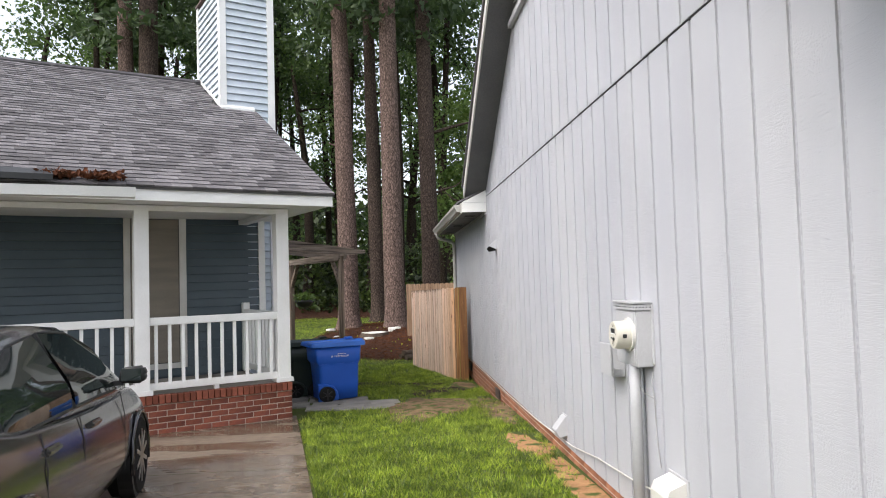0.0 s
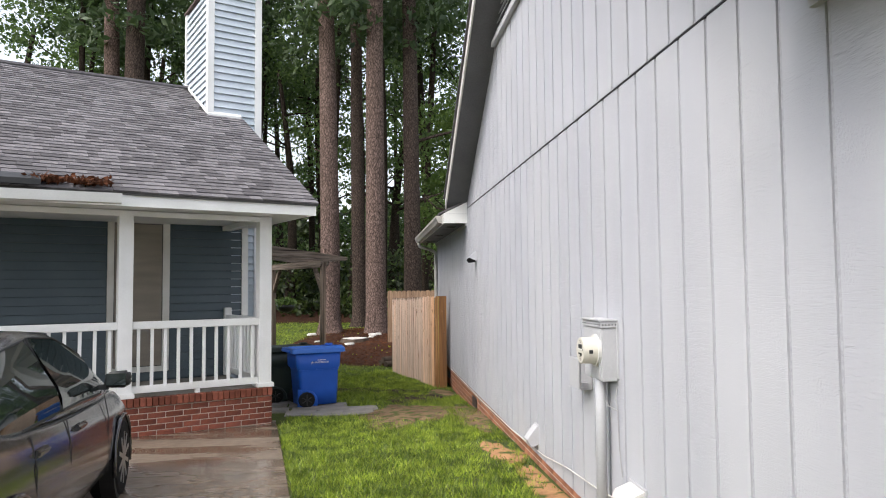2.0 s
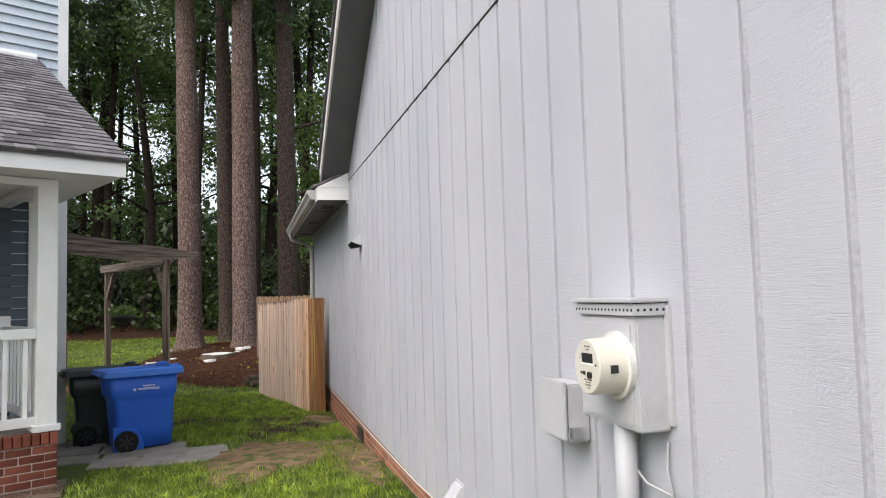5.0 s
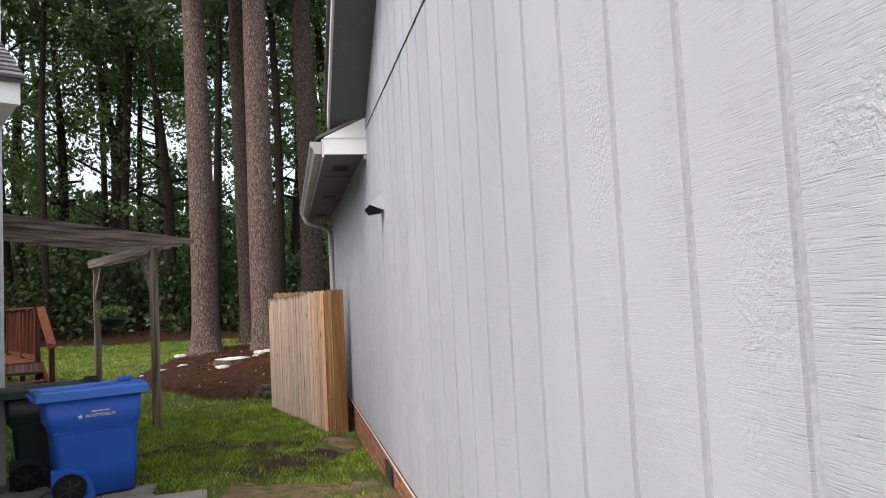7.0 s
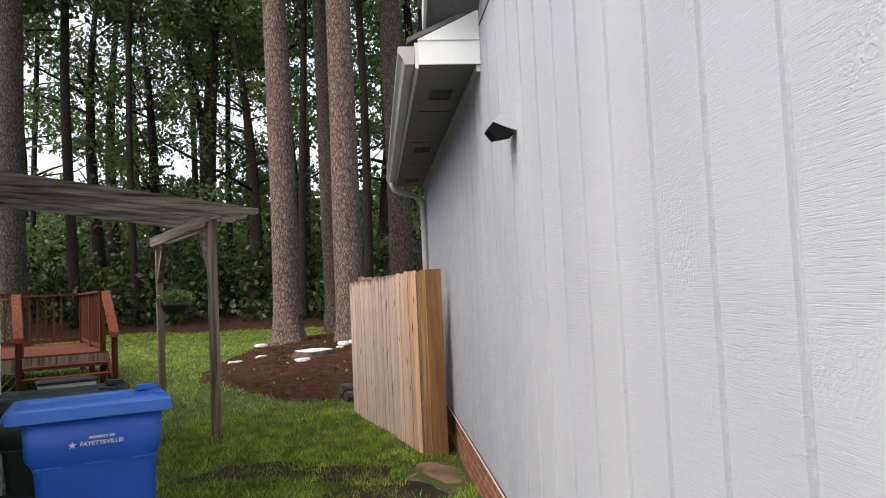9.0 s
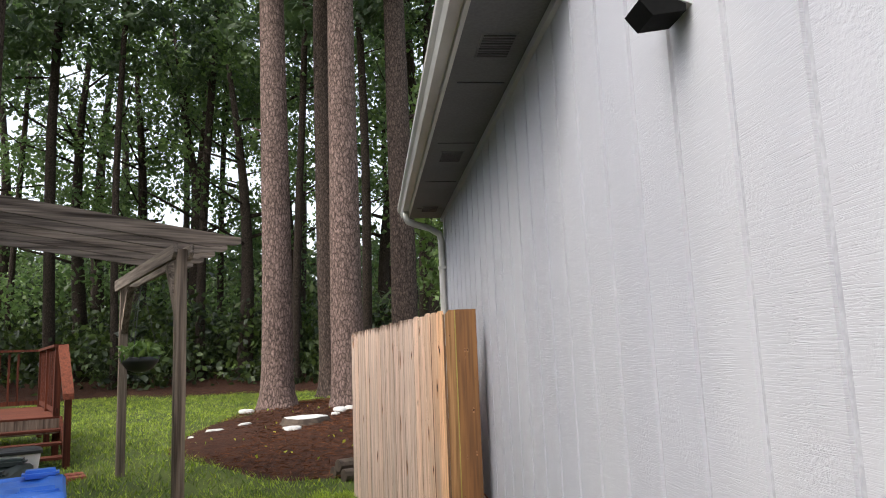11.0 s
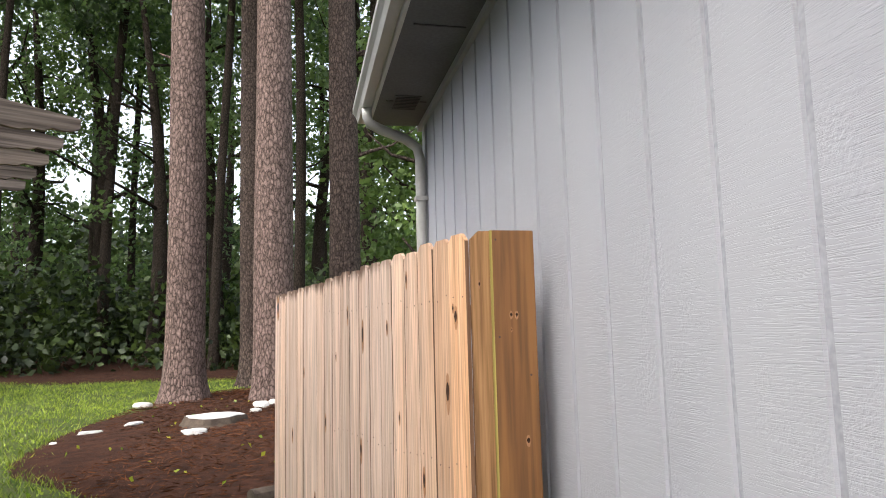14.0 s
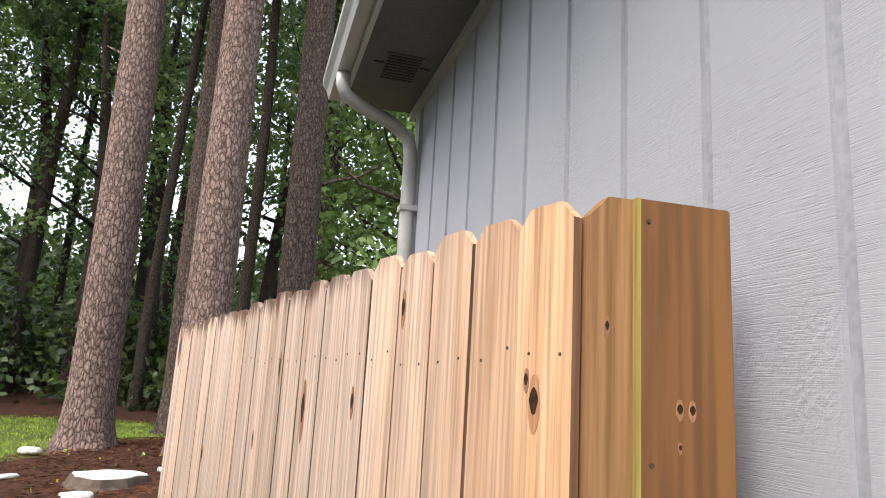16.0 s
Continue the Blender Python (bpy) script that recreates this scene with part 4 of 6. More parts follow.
boxpart("corner_board", (0.14, 0.24, VW - 0.025, VW + 0.08, PT - 0.05, 2.9), M_WHITE, BH)
# window with blind
WIN = boxpart("window", (-1.75, -1.07, VW - 0.01, VW + 0.03, 0.72, 2.86), M_STAIN, BH, "tall porch window with a beige blind")
for d in ((-1.84, -1.75, VW - 0.035, VW + 0.02, 0.64, 2.95), (-1.07, -0.97, VW - 0.035, VW + 0.02, 0.64, 2.95), (-1.75, -1.07, VW - 0.035, VW + 0.02, 2.86, 2.95), (-1.75, -1.07, VW - 0.045, VW + 0.02, 0.64, 0.72)):
    boxpart("frame", d, M_TRIM_DULL, WIN, "", 0.004)
boxpart("blind", (-1.74, -1.08, VW - 0.016, VW - 0.012, 0.73, 2.85), M_CURTAIN, WIN)
boxpart("meeting_rail", (-1.75, -1.07, VW - 0.024, VW - 0.017, 1.74, 1.77), M_CURTAIN, WIN)
# storm door with wreath
DR = boxpart("door", (-5.15, -4.13, VW + 0.0, VW + 0.02, PT, 2.78), M_DOORWHITE, BH, "white front door behind a glass storm door")
for d in ((-5.28, -5.15, VW - 0.04, VW + 0.02, PT, 2.9), (-4.13, -3.94, VW - 0.04, VW + 0.02, PT, 2.9), (-5.15, -4.13, VW - 0.04, VW + 0.02, 2.78, 2.9)):
    boxpart("frame", d, M_TRIM_DULL, DR, "", 0.004)
for d in ((-5.1, -4.97, VW - 0.03, VW - 0.006, PT, 2.76), (-4.28, -4.16, VW - 0.03, VW - 0.006, PT, 2.76), (-4.97, -4.28, VW - 0.03, VW - 0.006, 2.62, 2.76), (-4.97, -4.28, VW - 0.03, VW - 0.006, PT, 0.85)):
    boxpart("storm_frame", d, M_DOORWHITE, DR, "", 0.004)
for zz in (1.75, 1.0):
    for uu in (-4.9, -4.6):
        boxpart("panel", (uu, uu + 0.24, VW - 0.006, VW - 0.001, zz, zz + 0.62), M_DOORWHITE, DR, "", 0.004)
boxpart("handle", (-5.07, -5.03, VW - 0.07, VW - 0.03, 1.4, 1.55), M_BLACK, DR)
boxpart("sticker", (-4.38, -4.29, VW - 0.0085, VW - 0.0065, 2.5, 2.6), M_REDLENS, DR)
WR = thing("wreath", HOUSE_AT @ pose(-4.56, VW - 0.05, 2.1), "dark twig wreath with pale flowers on the door", "wreath")
rg = np.random.default_rng(4)
a = rg.uniform(0, 6.283, 700)
rr = 0.17 + rg.normal(size=700) * 0.028
part("twigs", cards("twigs", np.stack([rr * np.cos(a), rg.normal(size=700) * 0.014, rr * np.sin(a)], 1), 0.035, M_WREATH, rg), None, WR)["kind"] = "stuff"
for k in range(9):
    a1 = rg.uniform(0, 6.28)
    bm = bmesh.new()
    bmesh.ops.create_icosphere(bm, subdivisions=1, radius=0.025, matrix=Matrix.Translation((0.19 * math.cos(a1), -0.03, 0.19 * math.sin(a1))))
    part("flower", bm, M_TRIM_DULL, WR)

# porch posts, rails
def porch_post(u, w, name="porch_post"):
    boxpart(name, (u - w / 2, u + w / 2, 0.03, 0.03 + w, PT + 0.005, 2.86), M_WHITE, BH, "white square porch post", 0.004)
    boxpart("post_foot", (u - w / 2 - 0.03, u + w / 2 + 0.03, 0.005, w + 0.06, PT + 0.001, PT + 0.06), M_WHITE, BH, "", 0.004)


porch_post(-0.085, 0.17)
porch_post(-1.87, 0.17)
porch_post(-3.68, 0.165)
porch_post(-7.0, 0.2)


def railing(u0, u1):
    R = thing("porch_railing", HOUSE_AT @ pose(u0, 0.1, PT), "white wooden porch railing with square balusters", "railing", "porch railings")
    L = u1 - u0
    boxpart("top_rail", (0, L, -0.045, 0.045, 0.85, 0.945), M_WHITE, R, "", 0.008)
    boxpart("bottom_rail", (0, L, -0.03, 0.03, 0.05, 0.14), M_WHITE, R, "", 0.006)
    boxpart("foot_block", (L / 2 - 0.03, L / 2 + 0.03, -0.035, 0.03, 0.0, 0.05), M_WHITE, R)
    n = int(L / 0.155)
    bmm = bmesh.new()
    box(bmm, -0.019, 0.019, -0.019, 0.019, 0.14, 0.85)
    me = mesh_of("baluster", bmm, M_WHITE)
    for i in range(n):
        part("baluster", me, None, R, m=pose((i + 0.5) * L / n, 0, 0))
    return R


railing(-1.785, -0.17)
railing(-3.597, -1.955)
SR = thing("porch_railing", HOUSE_AT @ pose(-0.1, 0.2, PT, 0, 0, 90), "white wooden side railing of the porch", "railing", "porch railings")
boxpart("top_rail", (0, 1.6, -0.04, 0.04, 0.85, 0.945), M_WHITE, SR, "", 0.008)
boxpart("bottom_rail", (0, 1.6, -0.03, 0.03, 0.05, 0.14), M_WHITE, SR, "", 0.006)
for i in range(10):
    boxpart("baluster", (0.08 + i * 0.16 - 0.019, 0.08 + i * 0.16 + 0.019, -0.019, 0.019, 0.14, 0.85), M_WHITE, SR)
boxpart("wall_post", (1.52, 1.62, -0.05, 0.05, 0.0, 1.05), M_WHITE, SR)

# house number on the third post
for i, ch in enumerate("3228"):
    cu = bpy.data.curves.new("house_number", "FONT")
    cu.body, cu.size, cu.extrude, cu.align_x = ch, 0.185, 0.006, "CENTER"
    cu.offset = 0.009
    cu.materials.append(M_BLACK)
    t = new("house_number", cu)
    t.matrix_basis = HOUSE_AT @ pose(-3.68, 0.022, 2.505 - i * 0.165, 90, 0, 0)
    tagged(t, "black raised house number digit on the post", "house number", "house number")

# eave: header beam, ceiling, fascia, damaged gutter
boxpart("porch_beam", (UL, 0.0, 0.035, 0.17, 2.79, 2.86), M_WHITE, BH, "white porch header beam")
boxpart("porch_beam", (-0.17, -0.035, 0.18, VW, 2.79, 2.86), M_WHITE, BH)
boxpart("porch_ceiling", (UL, 0.45, -0.42, VW + 0.2, 2.87, 2.89), M_WHITE, BH)
bm = bmesh.new()
prism(bm, [(EAVE_V, 2.86), (EAVE_V + 0.025, 2.86), (EAVE_V + 0.025, 3.02), (EAVE_V, 3.02)], "x", UL, 0.455)
part("fascia", bm, M_WHITE, BH, "white eave fascia board")
bm = bmesh.new()
prism(bm, [(EAVE_V + 0.03, 2.87), (RIDGE_V, RIDGE_Z - 0.16), (RIDGE_V, RIDGE_Z - 0.01), (EAVE_V + 0.03, 3.02)], "x", 0.43, 0.455)
part("rake_board", bm, M_WHITE, BH, "white rake board")
bm = bmesh.new()
prism(bm, [(EAVE_V + 0.03, 2.9), (RIDGE_V, RIDGE_Z - 0.13), (RIDGE_V, RIDGE_Z - 0.11), (EAVE_V + 0.03, 2.92)], "x", -0.02, 0.43)
part("rake_soffit", bm, M_WHITE, BH)
bm = bmesh.new()
prism(bm, [(-4.5, 2.84), (-4.62, 2.84), (-7.6, 4.3), (-7.6, 4.48), (-4.5, 3.0)], "y", EAVE_V - 0.16, EAVE_V - 0.13)
part("rake_board", bm, M_WHITE, BH, "white board of the entry gable")
bm = bmesh.new()
prism(bm, [(-4.42, 3.0), (-7.6, 4.5), (-7.6, 4.56), (-4.42, 3.05)], "y", EAVE_V - 0.2, 3.2)
part("roof", bm, M_SHINGLE, BH, "grey shingled entry gable")
GT = thing("gutter_section", HOUSE_AT @ pose(0, 0, 0), "bent white gutter hanging loose on the eave with leaves", "gutter")
bm = bmesh.new()
prism(bm, [(EAVE_V - 0.01, 2.9), (EAVE_V - 0.09, 2.91), (EAVE_V - 0.12, 3.02), (EAVE_V - 0.112, 3.02), (EAVE_V - 0.084, 2.917), (EAVE_V - 0.01, 2.907)], "x", -4.5, -1.98)
bmesh.ops.transform(bm, matrix=pose(0, 0, 0.0, 0, -0.7, 0), verts=bm.verts[:])
part("trough", bm, M_WHITE, GT, "white bent gutter trough")
bm = bmesh.new()
prism(bm, [(EAVE_V - 0.13, 3.035), (EAVE_V + 0.1, 3.12), (EAVE_V + 0.1, 3.19), (EAVE_V - 0.13, 3.10)], "x", -4.45, -2.85)
part("cover", bm, M_BLACK, GT, "dark lifted gutter cover")
for c in (-2.79, -2.37):
    n = 160
    pts = np.stack([c + rg.normal(size=n) * 0.1, EAVE_V + 0.02 + rg.normal(size=n) * 0.06, 3.1 + np.abs(rg.normal(size=n)) * 0.035], 1)
    part("leaf_litter", cards("leaf_litter", pts, 0.05, M_BROWNLEAF, rg), None, GT, "brown leaves caught in the gutter")["kind"] = "stuff"

# roof
bm = bmesh.new()
prism(bm, [(EAVE_V - 0.02, EAVE_Z - 0.01), (RIDGE_V, RIDGE_Z - 0.01), (2 * RIDGE_V - EAVE_V, EAVE_Z - 0.01), (2 * RIDGE_V - EAVE_V, EAVE_Z - 0.04), (RIDGE_V, RIDGE_Z - 0.04), (EAVE_V - 0.02, EAVE_Z - 0.04)], "x", -12.0, 0.475)
ROOF = part("roof", bm, M_ROOFDECK, BH, "grey asphalt shingle roof")
boxpart("ridge_cap", (-12.0, 0.48, RIDGE_V - 0.1, RIDGE_V + 0.1, RIDGE_Z - 0.03, RIDGE_Z + 0.035), M_SHINGLE, ROOF, "", 0.02)

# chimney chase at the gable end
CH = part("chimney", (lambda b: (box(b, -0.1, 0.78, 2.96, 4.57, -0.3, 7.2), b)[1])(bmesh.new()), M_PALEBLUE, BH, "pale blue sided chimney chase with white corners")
z = -0.2
while z < 7.15:
    zt = min(z + 0.125, 7.2)
    for pts, ax, a0, a1 in (([(2.922, z + 0.016), (2.962, z + 0.016), (2.962, zt), (2.953, zt)], "x", -0.03, 0.70), ([(-0.134, z + 0.02), (-0.098, z + 0.02), (-0.098, zt), (-0.11, zt)], "y", 3.04, 4.5), ([(0.814, z + 0.02), (0.778, z + 0.02), (0.778, zt), (0.79, zt)], "y", 3.04, 4.5)):
        if ax == "y" and pts[0][0] < 0 and z < 4.4:
            continue
        bm = bmesh.new()
        prism(bm, pts, ax, a0, a1)
        part("siding_board", bm, M_PALEBLUE, CH)
    z += 0.125
for u0, u1, v0, v1 in ((-0.142, -0.03, 2.918, 3.04), (0.70, 0.822, 2.918, 3.04), (-0.142, -0.03, 4.5, 4.6), (0.70, 0.822, 4.5, 4.6)):
    boxpart("corner_trim", (u0, u1, v0, v1, -0.25, 7.2), M_WHITE, CH)
boxpart("cap", (-0.16, 0.84, 2.9, 4.62, 7.2, 7.26), M_RUST, CH, "rusty brown metal cap", 0.01)
bm = bmesh.new()
prism(bm, [(2.9, roof_z(2.9) + 0.01), (2.94, roof_z(2.94) + 0.05), (2.94, roof_z(2.94) + 0.09), (2.9, roof_z(2.9) + 0.05)], "x", -0.14, 0.45)
prism(bm, [(2.94, roof_z(2.94) + 0.01), (4.43, roof_z(4.43) + 0.01), (4.43, roof_z(4.43) + 0.07), (2.94, roof_z(2.94) + 0.07)], "x", -0.14, -0.124)
part("flashing", bm, M_WHITE, CH)


# ---- wheeled bins ----
def lofted(bm, rings):
    """Skin between rings of equal point count, closed at both ends."""
    vs = [[bm.verts.new(p) for p in r] for r in rings]
    n = len(vs[0])
    for a, b in zip(vs, vs[1:]):
        for k in range(n):
            bm.faces.new((a[k], a[(k + 1) % n], b[(k + 1) % n], b[k]))
    bm.faces.new(vs[0][::-1])
    bm.faces.new(vs[-1])
    bmesh.ops.recalc_face_normals(bm, faces=bm.faces[:])


def rrect(cx, cy, hx, hy, z, r=0.06, n=4):
    pts = []
    for qx, qy, a0 in ((1, 1, 0), (-1, 1, 90), (-1, -1, 180), (1, -1, 270)):
        for i in range(n + 1):
            a = radians(a0 + 90 * i / n)
            pts.append((cx + qx * (hx - r) + r * math.cos(a), cy + qy * (hy - r) + r * math.sin(a), z))
    return pts


def wheeled_bin(m, label, body_mat, lid_mat, text):
    B = thing("wheeled_bin", m, label, "wheeled bin", "bins beside the porch")
    bm = bmesh.new()
    lofted(bm, [rrect(0.04, 0, 0.32, 0.27, 0.03), rrect(0.04, 0, 0.335, 0.282, 0.3), rrect(0.03, 0, 0.35, 0.296, 0.62), rrect(0.025, 0, 0.36, 0.302, 0.66), rrect(0.02, 0, 0.385, 0.325, 0.70), rrect(0.02, 0, 0.40, 0.335, 0.97)])
    part("body", bm, body_mat, B, "", True)
    bm = bmesh.new()
    lofted(bm, [rrect(0.02, 0, 0.425, 0.355, 0.945, 0.05), rrect(0.02, 0, 0.43, 0.36, 0.985, 0.05), rrect(0.02, 0, 0.425, 0.352, 0.995, 0.05)])
    part("rim", bm, body_mat, B)
    bm = bmesh.new()
    lofted(bm, [rrect(0.01, 0, 0.458, 0.374, 0.952, 0.05), rrect(0.01, 0, 0.47, 0.386, 0.956, 0.05), rrect(0.01, 0, 0.466, 0.382, 1.02, 0.05), rrect(0.01, 0, 0.452, 0.368, 1.036, 0.06), rrect(0.0, 0, 0.41, 0.33, 1.04, 0.07), rrect(0.0, 0, 0.37, 0.29, 1.018, 0.08), rrect(0.0, 0, 0.25, 0.18, 1.006, 0.08), rrect(0.0, 0, 0.1, 0.07, 1.012, 0.05)])
    for v in bm.verts:
        if v.co.z > 1.0:
            v.co.z += 0.012 * math.sin(8 * v.co.x + 3 * v.co.y) + 0.008 * math.sin(13 * v.co.y - 5 * v.co.x)
    LID = part("lid", bm, lid_mat, B, "slightly dented lid")
    for y in (-0.28, 0.28):
        bm = bmesh.new()
        box(bm, 0.3, 0.45, y - 0.05, y + 0.05, 1.03, 1.07)
        bevel(bm, 0.015)
        part("lid_grip", bm, lid_mat, LID)
    bm = bmesh.new()
    tube(bm, [(-0.47, -0.25, 0.98), (-0.47, 0.25, 0.98)], 0.018, 10)
    box(bm, -0.47, -0.36, -0.26, -0.22, 0.955, 0.99)
    box(bm, -0.47, -0.36, 0.22, 0.26, 0.955, 0.99)
    part("handle", bm, body_mat, B)
    for k in range(3):
        boxpart("rib", (-0.32 + k * 0.27, -0.16 + k * 0.27, -0.309, -0.29, 0.638, 0.656), body_mat, B, "", 0.006)
    bm = bmesh.new()
    lofted(bm, [[(x, -0.283 - 0.028 * 1, z) for x, z in ((-0.34, 0.02), (0.0, 0.02), (-0.02, 0.16), (-0.08, 0.25), (-0.2, 0.3), (-0.34, 0.3))], [(x, -0.27, z) for x, z in ((-0.34, 0.02), (0.02, 0.02), (0.0, 0.17), (-0.07, 0.27), (-0.2, 0.32), (-0.34, 0.32))]])
    part("wheel_arch", bm, body_mat, B)
    for y in (-0.335, 0.335):
        bm = bmesh.new()
        tube(bm, [(-0.2, y - 0.03, 0.135), (-0.2, y + 0.03, 0.135)], 0.135, 28)
        W = part("wheel", bm, M_RUBBER, B, "black rubber wheel")
        s = -1 if y < 0 else 1
        bm = bmesh.new()
        tube(bm, [(-0.2, y + s * 0.031, 0.135), (-0.2, y + s * 0.036, 0.135)], 0.03, 14)
        part("hub", bm, M_BLACK, W)
        for k in range(6):
            a = radians(60 * k)
            boxpart("spoke", (-0.008, 0.008, -0.003, 0.003, 0.03, 0.095), M_STAIN, W, m=Matrix.Translation((-0.2, y + s * 0.034, 0.135)) @ Matrix.Rotation(a, 4, "Y"))
    bm = bmesh.new()
    tube(bm, [(-0.2, -0.33, 0.135), (-0.2, 0.33, 0.135)], 0.012, 8)
    part("axle", bm, M_STAIN, B)
    if text:
        for body, size, x, z in (("PROPERTY OF", 0.022, 0.0, 0.815), ("FAYETTEVILLE!", 0.036, 0.0, 0.772)):
            cu = bpy.data.curves.new("lettering", "FONT")
            cu.body, cu.size, cu.extrude, cu.align_x = body, size, 0.0006, "CENTER"
            cu.offset, cu.space_character = 0.001, 1.05
            cu.materials.append(M_WHITE)
            ob = new("lettering", cu)
            ob.parent = B
            ob.matrix_basis = pose(0.06, -0.338 + (0.815 - z) * 0.0, z, 90, 0, 0)
            tagged(ob, "white printed lettering")
        bm = bmesh.new()
        star = []
        for k in range(10):
            r = 0.027 if k % 2 == 0 else 0.009
            star.append((-0.105 + r * math.sin(k * math.pi / 5), 0.784 + r * math.cos(k * math.pi / 5)))
        prism(bm, star, "y", -0.3405, -0.336)
        part("star_mark", bm, M_WHITE, B, "white star")
    return B


wheeled_bin(pose(-0.945, 12.4, float(ground_z(-0.9, 12.4)) + 0.027, 0, 0, 22.5) @ Matrix.Diagonal((0.97, 0.88, 0.92, 1)), "blue plastic wheeled recycling bin with white lettering", M_BINBLUE, M_BINLID, True)
wheeled_bin(pose(-1.5, 13.22, float(ground_z(-1.5, 13.22)) + 0.027, 0, 0, 15) @ Matrix.Diagonal((1.0, 0.9, 0.92, 1)), "dark green wheeled rubbish bin behind the blue one", M_BINGREEN, M_BINGREEN, False)
PV = thing("paver_path", pose(0, 0, 0), "grey concrete stepping slabs under the bins", "paving", kind="structure")
for x, y, a in ((-0.16, 11.3, 8), (-0.1, 11.75, 6), (-0.6, 11.35, 4), (-0.55, 11.8, 3), (-1.05, 11.45, 2), (-1.0, 11.95, 1), (-1.5, 11.8, 5), (-1.6, 12.5, 4), (-1.1, 12.4, 3), (-0.6, 12.25, 2), (-2.05, 12.6, 3), (-1.1, 12.88, 6), (-1.58, 12.98, 4), (-1.5, 13.45, 6), (-2.02, 13.2, 2)):
    boxpart("slab", (-0.23, 0.23, -0.215, 0.215, -0.05, 0.027), M_PAVER, PV, "", 0.006, m=pose(x, y, float(ground_z(x, y)), 0, 0, a))

# ---- pergola, in line with the blue house ----
def hz(u, v):
    p = HOUSE_AT @ Vector((u, v, 0))
    return float(ground_z(p.x, p.y))


PG = thing("pergola", HOUSE_AT @ pose(3.0, 5.16, hz(3.0, 5.16)), "weathered grey timber pergola", "pergola")
PZ = hz(3.0, 5.16)
BEAMZ = 2.33 - PZ
for v in (0.0, 3.15):
    zb = hz(3.0, 5.16 + v) - PZ
    boxpart("post", (-0.05, 0.05, v - 0.05, v + 0.05, zb - 0.2, BEAMZ + 0.1), M_OLDWOOD, PG, "weathered grey post", 0.004)
    s = 1 if v < 1 else -1
    bm = bmesh.new()
    prism(bm, [(v + s * 0.05, BEAMZ - 0.58), (v + s * 0.05, BEAMZ - 0.42), (v + s * 0.42, BEAMZ + 0.0), (v + s * 0.5, BEAMZ + 0.0)], "x", -0.04, 0.04)
    part("knee_brace", bm, M_OLDWOOD, PG)
for x in (-0.075, 0.075):
    bm = bmesh.new()
    prism(bm, [(-0.12, BEAMZ + 0.06), (-0.04, BEAMZ), (3.3, BEAMZ), (3.36, BEAMZ + 0.06), (3.36, BEAMZ + 0.14), (-0.12, BEAMZ + 0.14)], "x", x - 0.019, x + 0.019)
    part("beam", bm, M_OLDWOOD_V, PG, "weathered grey beam")
RISE = 0.125
for i in range(5):
    v = -0.12 + i * 0.47
    bm = bmesh.new()
    outline = [(0.54, 0.085), (0.5, 0.06), (0.45, 0.05), (0.4, 0.05), (0.36, 0.024), (0.3, 0.02), (0.24, 0.0), (-5.2, 0.0), (-5.2, 0.14), (0.54, 0.14)]
    prism(bm, [(x, BEAMZ + 0.152 + h - RISE * x) for x, h in outline], "y", v - 0.019, v + 0.019)
    part("rafter", bm, M_OLDWOOD_U, PG, "weathered grey rafter with a scalloped end")
for v in (0.0, 3.15):
    boxpart("post", (-5.1, -5.0, v - 0.05, v + 0.05, -0.2, BEAMZ + 0.14 + 5 * RISE), M_OLDWOOD, PG)
# hanging basket
HB = thing("hanging_basket", HOUSE_AT @ pose(3.1, 7.7, 1.27), "dark hanging basket with trailing green fern", "hanging basket")
bm = bmesh.new()
tube(bm, [(0, 0, -0.02), (0, 0, 0.02), (0, 0, 0.1), (0, 0, 0.17)], [0.06, 0.15, 0.21, 0.24], 18)
part("pot", bm, M_BLACK, HB, "dark woven pot", True)
for k in range(3):
    a = radians(120 * k)
    bm = bmesh.new()
    tube(bm, [(0.23 * math.cos(a), 0.23 * math.sin(a), 0.16), (0, 0, 1.1)], 0.004, 5)
    part("wire", bm, M_BLACK, HB)
n = 230
a = rg.uniform(0, 6.28, n)
r = rg.uniform(0, 0.26, n)
part("fern", cards("fern", np.stack([r * np.cos(a), r * np.sin(a), 0.24 - 1.2 * (r - 0.1) ** 2 + rg.uniform(-0.05, 0.09, n)], 1), 0.05, M_LEAF2, rg, 3.0), None, HB)

# ---- red deck with steps ----
DK = thing("deck", HOUSE_AT @ pose(0, 0, 0), "red-stained wooden deck with steps and railings", "deck")
DZ, U0, U1, V0, V1 = 0.62, -3.0, 2.5, 10.5, 14.0
g0 = hz(2, 10)
bmb = bmesh.new()
box(bmb, 0, U1 - U0, 0, 0.138, -0.03, 0)
pl = mesh_of("plank", bmb, M_REDWOOD_U)
for i in range(25):
    part("plank", pl, None, DK, m=pose(U0, V0 + i * 0.14, DZ))
for d in ((U0, U1, V0 + 0.001, V0 + 0.04, DZ - 0.25, DZ - 0.031), (U1 - 0.04, U1, V0 + 0.04, V1, DZ - 0.25, DZ - 0.031)):
    boxpart("joist", d, M_OLDWOOD, DK)
for u, v in ((U1 - 0.06, V0 + 0.06), (1.18, V0 + 0.06), (U1 - 0.06, 12.2), (U1 - 0.06, V1 - 0.06), (0.6, V1 - 0.06), (-1.2, V1 - 0.06), (-1.0, V0 + 0.06)):
    boxpart("post", (u - 0.045, u + 0.045, v - 0.045, v + 0.045, g0 - 0.2, 1.66), M_REDWOOD, DK)
bmb = bmesh.new()
box(bmb, -0.018, 0.018, -0.018, 0.018, 0, 0.92)
